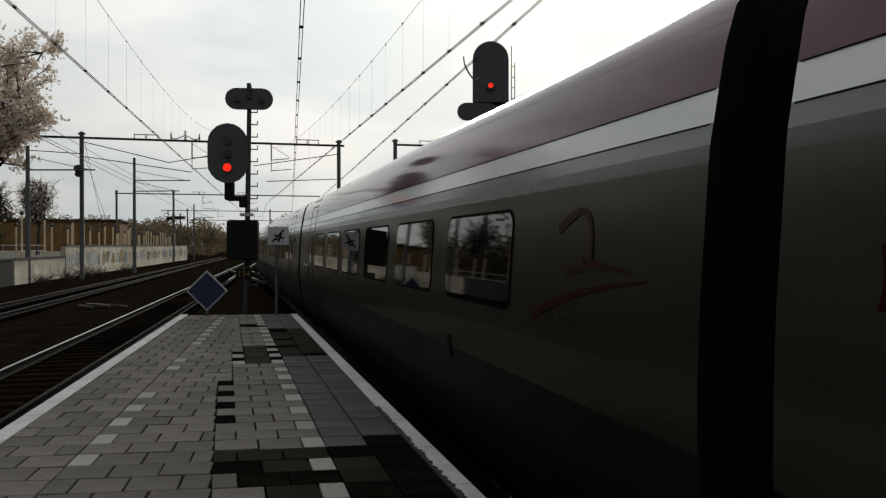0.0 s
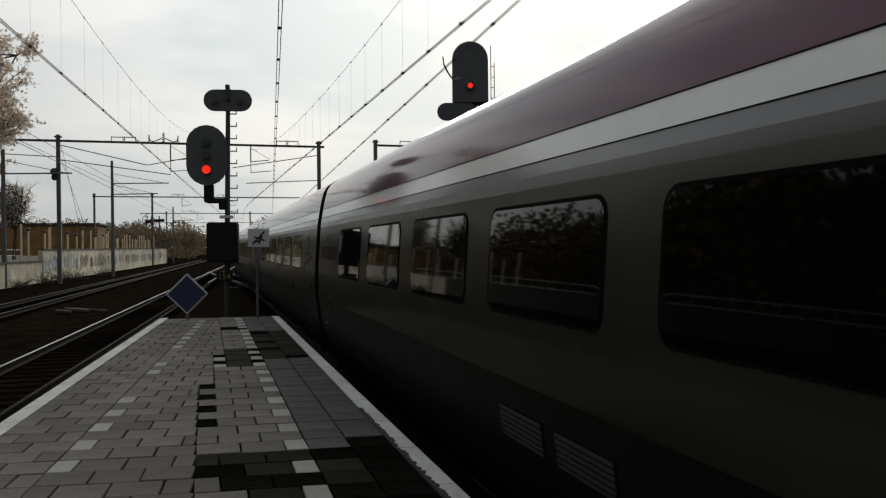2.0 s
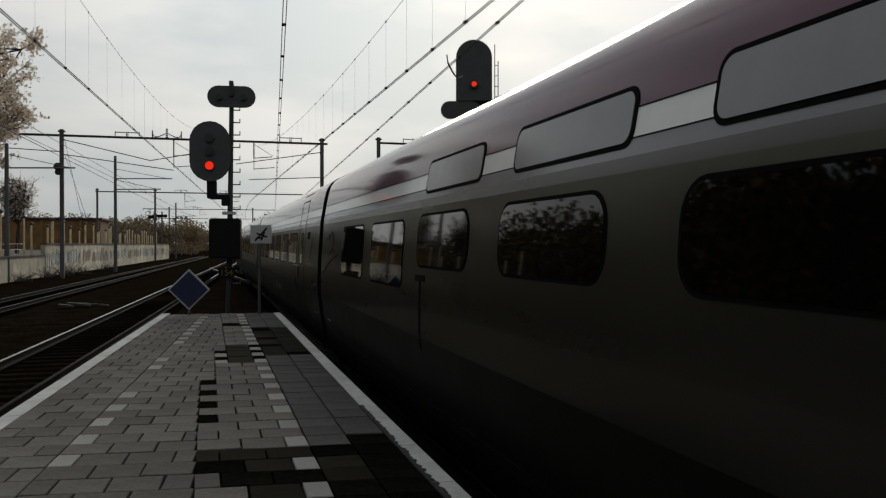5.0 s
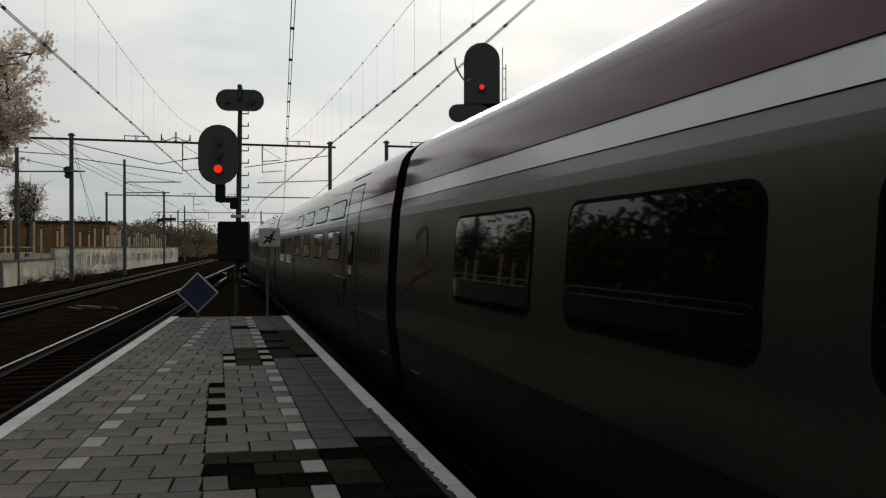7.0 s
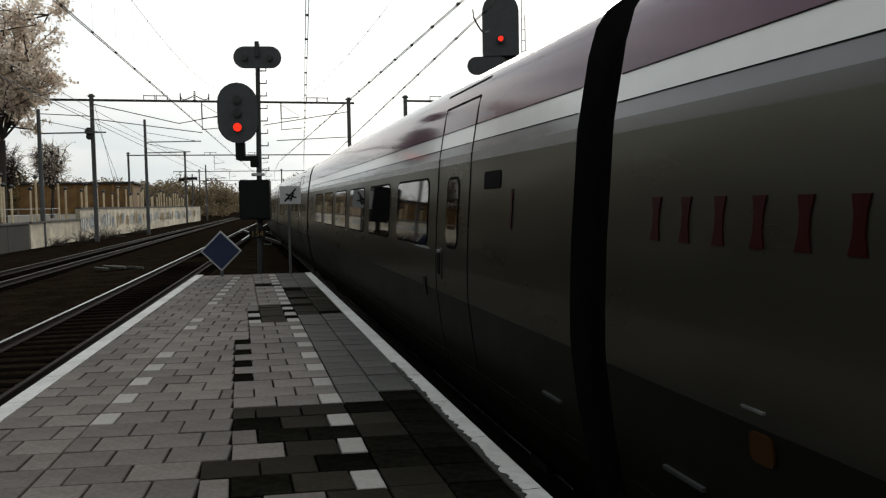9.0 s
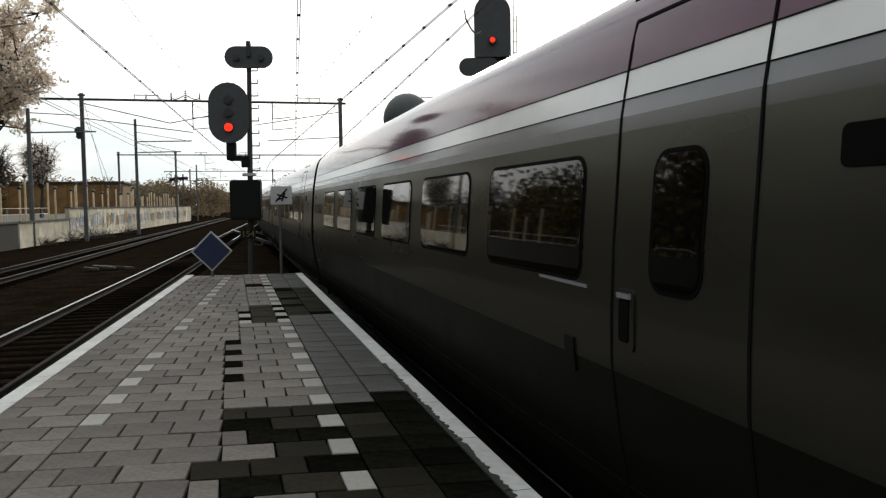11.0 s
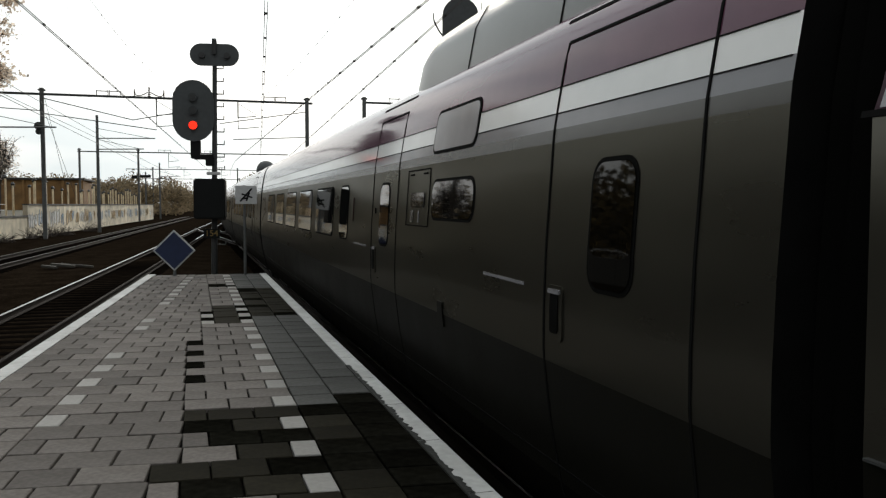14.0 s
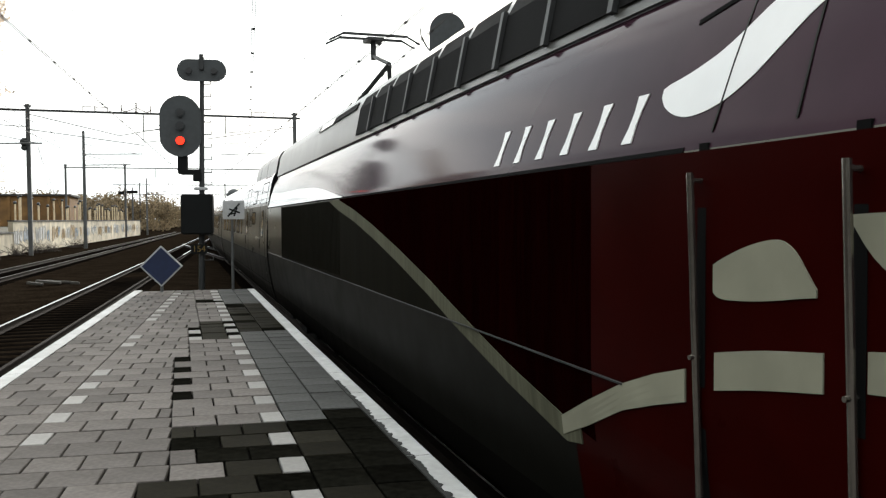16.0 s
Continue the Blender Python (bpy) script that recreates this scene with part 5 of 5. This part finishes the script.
def far_trees(name, x0, x1, y0, y1, n, h, seed, material, label):
    """A far belt of trees, as one mass of small leaf clumps on stems."""
    rd = random.Random(seed)
    verts, faces = [], []
    for k in range(n):
        x, y = rd.uniform(x0, x1), rd.uniform(y0, y1)
        hh = h * rd.uniform(0.55, 1.1)
        r = hh * rd.uniform(0.28, 0.42)
        i = len(verts)
        verts += [Vector((x - 0.15, y, -0.9)), Vector((x + 0.15, y, -0.9)), Vector((x + 0.05, y, hh * 0.8)), Vector((x - 0.05, y, hh * 0.8))]
        faces.append((i, i + 1, i + 2, i + 3))
        for q in range(420 if material is M_WOODS_NEAR else 700):
            d = Vector((rd.gauss(0, 1), rd.gauss(0, 1), rd.gauss(0, 1))).normalized() * r * rd.random() ** 0.4
            c = Vector((x, y, hh * 0.62)) + Vector((d.x, d.y, d.z * 0.95))
            if q % 3 == 0:
                c.z = rd.uniform(-0.6, hh * 0.45)
            s = rd.uniform(0.3, 0.75) * (0.45 if material is M_WOODS_NEAR else 0.4)
            a = Vector((rd.gauss(0, 1), rd.gauss(0, 1), rd.gauss(0, 1))).normalized()
            b = a.orthogonal().normalized()
            i = len(verts)
            verts += [c + a * s, c + b * s, c - a * s, c - b * s * 0.8]
            faces.append((i, i + 1, i + 2, i + 3))
    me = bpy.data.meshes.new(name)
    me.from_pydata(verts, [], faces)
    me.materials.append(material)
    return tagged(new(name, me), label, "trees", kind="stuff")


far_trees("tree_belt", -50, -36, 80, 165, 60, 10, 12, M_WOODS_NEAR, "autumn trees behind the long hall")
far_trees("tree_belt", -42, -28, 46, 95, 70, 11, 9, M_WOODS_NEAR, "autumn trees behind the bank")
far_trees("tree_belt", -70, -20, 170, 270, 90, 8.6, 1, M_WOODS, "brown leafless belt of trees in the distance")
far_trees("tree_belt", -22, 0, 190, 330, 50, 9.0, 2, M_WOODS, "autumn trees beside the line in the distance")
far_trees("tree_belt", 14, 90, 170, 380, 90, 11, 6, M_WOODS, "autumn trees beyond the train in the distance")
far_trees("tree_belt", -36, -21.5, -75, 52, 190, 11.5, 7, M_WOODS_NEAR, "belt of autumn trees along the bank")
# ---------------------------------------------------------------- platform edge and tiles
def edge_strip(name, fx0, fx1, y0, y1, material, z, ragged=0.0, seed=1):
    rd = random.Random(seed)
    g = None
    y = y0
    while y < y1 - 0.05:
        yn = min(y + 1.0, y1)
        bm = bmesh.new()
        n = 28 if ragged else 1
        prev = None
        for k in range(n + 1):
            yy = y + 0.004 + (yn - y - 0.008) * k / n
            j = rd.uniform(0, ragged) if ragged else 0
            cur = [bm.verts.new((fx0(yy), yy, z)), bm.verts.new((fx1(yy) + j, yy, z))]
            low = [bm.verts.new((fx0(yy), yy, z - 0.012)), bm.verts.new((fx1(yy) + j, yy, z - 0.012))]
            cur = cur + low
            if prev:
                bm.faces.new((prev[0], prev[1], cur[1], cur[0]))
                bm.faces.new((prev[3], cur[3], cur[1], prev[1]))
                bm.faces.new((prev[2], prev[0], cur[0], cur[2]))
            prev = cur
        bmesh.ops.recalc_face_normals(bm, faces=list(bm.faces))
        part(name, bm, material, platform)
        y = yn


edge_strip("edge_stone", lambda y: PLAT_R - 0.135, lambda y: PLAT_R + 0.01, -17.0, PLAT_END - 0.15, M_KERB, 0.004)
edge_strip("edge_stone", lambda y: plat_l(y) - 0.01, lambda y: plat_l(y) + 0.15, -17.0, PLAT_END + 0.3, M_KERB, 0.004)
edge_strip("moss_strip", lambda y: PLAT_R - 0.15, lambda y: PLAT_R - 0.132, 3.0, 7.6, M_MOSS, 0.009, 0.035, 3)

TP, ROW = 0.3317, 0.3255
ROW0 = 4.93 - 12 * ROW


SKEW = -0.10                        # the courses run a little askew to the edges


def tile_mesh(w, d, material, name, skew):
    bm = bmesh.new()
    add_box(bm, (0, 0, -0.03), (w - 0.013, d - 0.013, 0.06))
    top_edges = [e for e in bm.edges if all(v.co.z > -0.01 for v in e.verts)]
    bmesh.ops.bevel(bm, geom=top_edges, offset=0.005, segments=1, affect="EDGES")
    bmesh.ops.delete(bm, geom=[f for f in bm.faces if f.normal.z < -0.9], context="FACES")
    for v in bm.verts:
        v.co.y += skew * v.co.x
    me = bpy.data.meshes.new(name)
    bm.to_mesh(me)
    bm.free()
    me.materials.append(material)
    return me


TILE_CACHE = {}
rt = random.Random(11)
placed = []


def put_tile(xc, yc, w, kind, turn=0.0, skew=SKEW, sunk=0.0):
    placed.append((yc, xc, w, kind, turn, skew, sunk + rt.uniform(-0.008, 0.0), rt.uniform(-0.5, 0.5), rt.uniform(-0.45, 0.45), rt.uniform(-0.9, 0.9)))


def centre_joint(y):
    """Where the left field ends and the middle strip begins; it steps by half a tile."""
    return -0.27 if y < 5.03 else -0.10 if y < 9.6 else 0.066 if y < 12.2 else 0.232


KINDS = {"grey": M_TILE, "cool": M_TILE_COOL, "dark": M_TILE_DARK, "black": M_TILE_BLACK, "white": M_TILE_WHITE}
NEAR = {15: ("dark", "dark", "dark"), 14: ("black", "dark", "white"), 13: ("grey", "black", "black"), 12: ("grey", "dark", "white"), 11: ("dark", "dark", "black"), 10: ("grey", "black", "dark", "white"), 9: ("dark", "grey", "dark")}
X0, HALF = -0.10, TP / 2
k = 0
y = ROW0
while y < PLAT_END - 0.1:
    even = (k % 2 == 0)
    yc = y + ROW / 2
    # middle strip, closed by pale half tiles
    cuts = [X0 - HALF, X0, X0 + TP, X0 + 2 * TP, X0 + 2.5 * TP] if even else [X0 - HALF, X0 + HALF, X0 + 1.5 * TP, X0 + 2.5 * TP]
    patch = 10.7 < yc < 12.9
    if patch:
        cuts = [X0 + HALF, X0 + TP, X0 + 2 * TP, X0 + 2.5 * TP]
    start = centre_joint(yc)
    cuts = [start] + [c for c in cuts if c > start + 0.02]
    for q, (a, b) in enumerate(zip(cuts, cuts[1:])):
        half, last = b - a < 0.2, q == len(cuts) - 2
        kind = "grey"
        if k in NEAR:
            kind = NEAR[k][min(q, len(NEAR[k]) - 1)]
        elif patch:
            kind = ("white" if even else "black") if half else "dark"
        elif half and last and even:
            kind = "white" if rt.random() < 0.92 else "grey"
        elif half and not even and 6.8 < yc < 9.6:
            kind = "black"
        elif yc < 6.25 and rt.random() < 0.8:
            kind = "dark"
        elif 15.8 < yc < 16.4 and a > 0.2:
            kind = "black"
        put_tile((a + b) / 2, yc + SKEW * ((a + b) / 2 - 0.65), b - a, kind)
    # strip beside the white edge
    w = (PLAT_R - 0.132 - 0.73) / 2
    for q in range(2):
        a = 0.73 + q * w
        kind = "cool"
        if yc < 6.30 + 0.42 * q:
            kind = "black" if rt.random() < 0.80 - 0.45 * (q == 0) else "dark"
        elif 11.3 < yc < 15.5:
            kind = "black" if rt.random() < 0.2 else "dark"
        put_tile(a + w / 2, yc + SKEW * (a + w / 2 - 0.65), w, kind)
    y += ROW
    k += 1

# left field, laid along the slanting edge, with a line of pale half tiles
LEAN = radians(4.3)
FIELD, PITCH = Vector((-0.12, 5.02)), 0.322
E1, E2 = Vector((math.cos(LEAN), -math.sin(LEAN))), Vector((math.sin(LEAN), math.cos(LEAN)))
for r in range(-15, 43):
    v = (r + 0.5) * PITCH
    ye = FIELD.y + v
    u_left = (plat_l(ye + 0.12) + 0.13 - FIELD.x - v * E2.x) / E1.x
    u_right = (centre_joint(ye) - FIELD.x - v * E2.x) / E1.x
    cuts = [-1.04]
    step = HALF if r % 2 == 0 else TP
    while cuts[0] > u_left:
        cuts.insert(0, cuts[0] - step)
        step = TP
    step = HALF if r % 2 else TP
    while cuts[-1] < u_right:
        cuts.append(cuts[-1] + step)
        step = TP
    if len(cuts) > 2 and u_right - cuts[-2] < 0.09:
        cuts[-2:] = [cuts[-1]]
    for a, b in zip(cuts, cuts[1:]):
        pale = abs(a + 1.04) < 0.01 and b - a < 0.2 and rt.random() < 0.85
        a, b = max(a, u_left), min(b, u_right)
        if b - a > 0.04 and ye < PLAT_END - 0.05:
            p = FIELD + E1 * ((a + b) / 2) + E2 * v + Vector((0, -0.06 * (a + b) / 2))
            put_tile(p.x, p.y, b - a, "white" if pale else "grey", -LEAN, -0.06)

# the same paving goes on behind the camera
for k in range(1, 60):
    y = ROW0 - ROW * k
    lim = plat_l(y + ROW / 2) + 0.14
    b = PLAT_R - 0.137
    first = TP if k % 2 else TP / 2
    while b > lim + 0.04:
        a = max(b - first, lim)
        xm = (a + b) / 2
        if xm > -0.27 or y < 0.19 - 0.135 * (xm + 0.12):
            put_tile(xm, y + ROW / 2, b - a, "dark" if rt.random() < 0.12 else "grey", 0.0, 0.0, -0.012 if y > -0.4 else 0.0)
        b = a
        first = TP

placed.sort(key=lambda p: (p[0] < 3.6, p[0]))
rest = {}
for n, (yc, xc, w, kind, turn, skew, dz_, tx, ty, tz) in enumerate(placed):
    w = round(w, 2)
    if n < 300:
        key = (w, kind, skew)
        if key not in TILE_CACHE:
            TILE_CACHE[key] = tile_mesh(w, ROW, KINDS[kind], "tile", skew)
        ob = new("tile", TILE_CACHE[key])
        ob.parent = platform
        ob.matrix_basis = pose(xc, yc, dz_, tx, ty, math.degrees(turn) + tz)
    else:
        rest.setdefault(kind, []).append((xc, yc, w, turn, skew, dz_))
for kind, cells in rest.items():
    verts, faces = [], []
    for xc, yc, w, turn, skew, z in cells:
        i = len(verts)
        co, si = math.cos(turn), math.sin(turn)
        for gap, zz in ((0.0065, z - 0.05), (0.0065, z - 0.005), (0.011, z)):
            hx, hy = w / 2 - gap, ROW / 2 - gap
            for px, py in ((-hx, -hy), (hx, -hy), (hx, hy), (-hx, hy)):
                py += skew * px
                verts.append((xc + co * px - si * py, yc + si * px + co * py, zz))
        for lo in (0, 4):
            for q in range(4):
                faces.append((i + lo + q, i + lo + (q + 1) % 4, i + lo + 4 + (q + 1) % 4, i + lo + 4 + q))
        faces.append((i + 8, i + 9, i + 10, i + 11))
    me = bpy.data.meshes.new("far_tiles")
    me.from_pydata(verts, [], faces)
    me.materials.append(KINDS[kind])
    ob = new("far_tiles", me)
    ob.parent = platform
    ob["kind"] = "stuff"

motions()
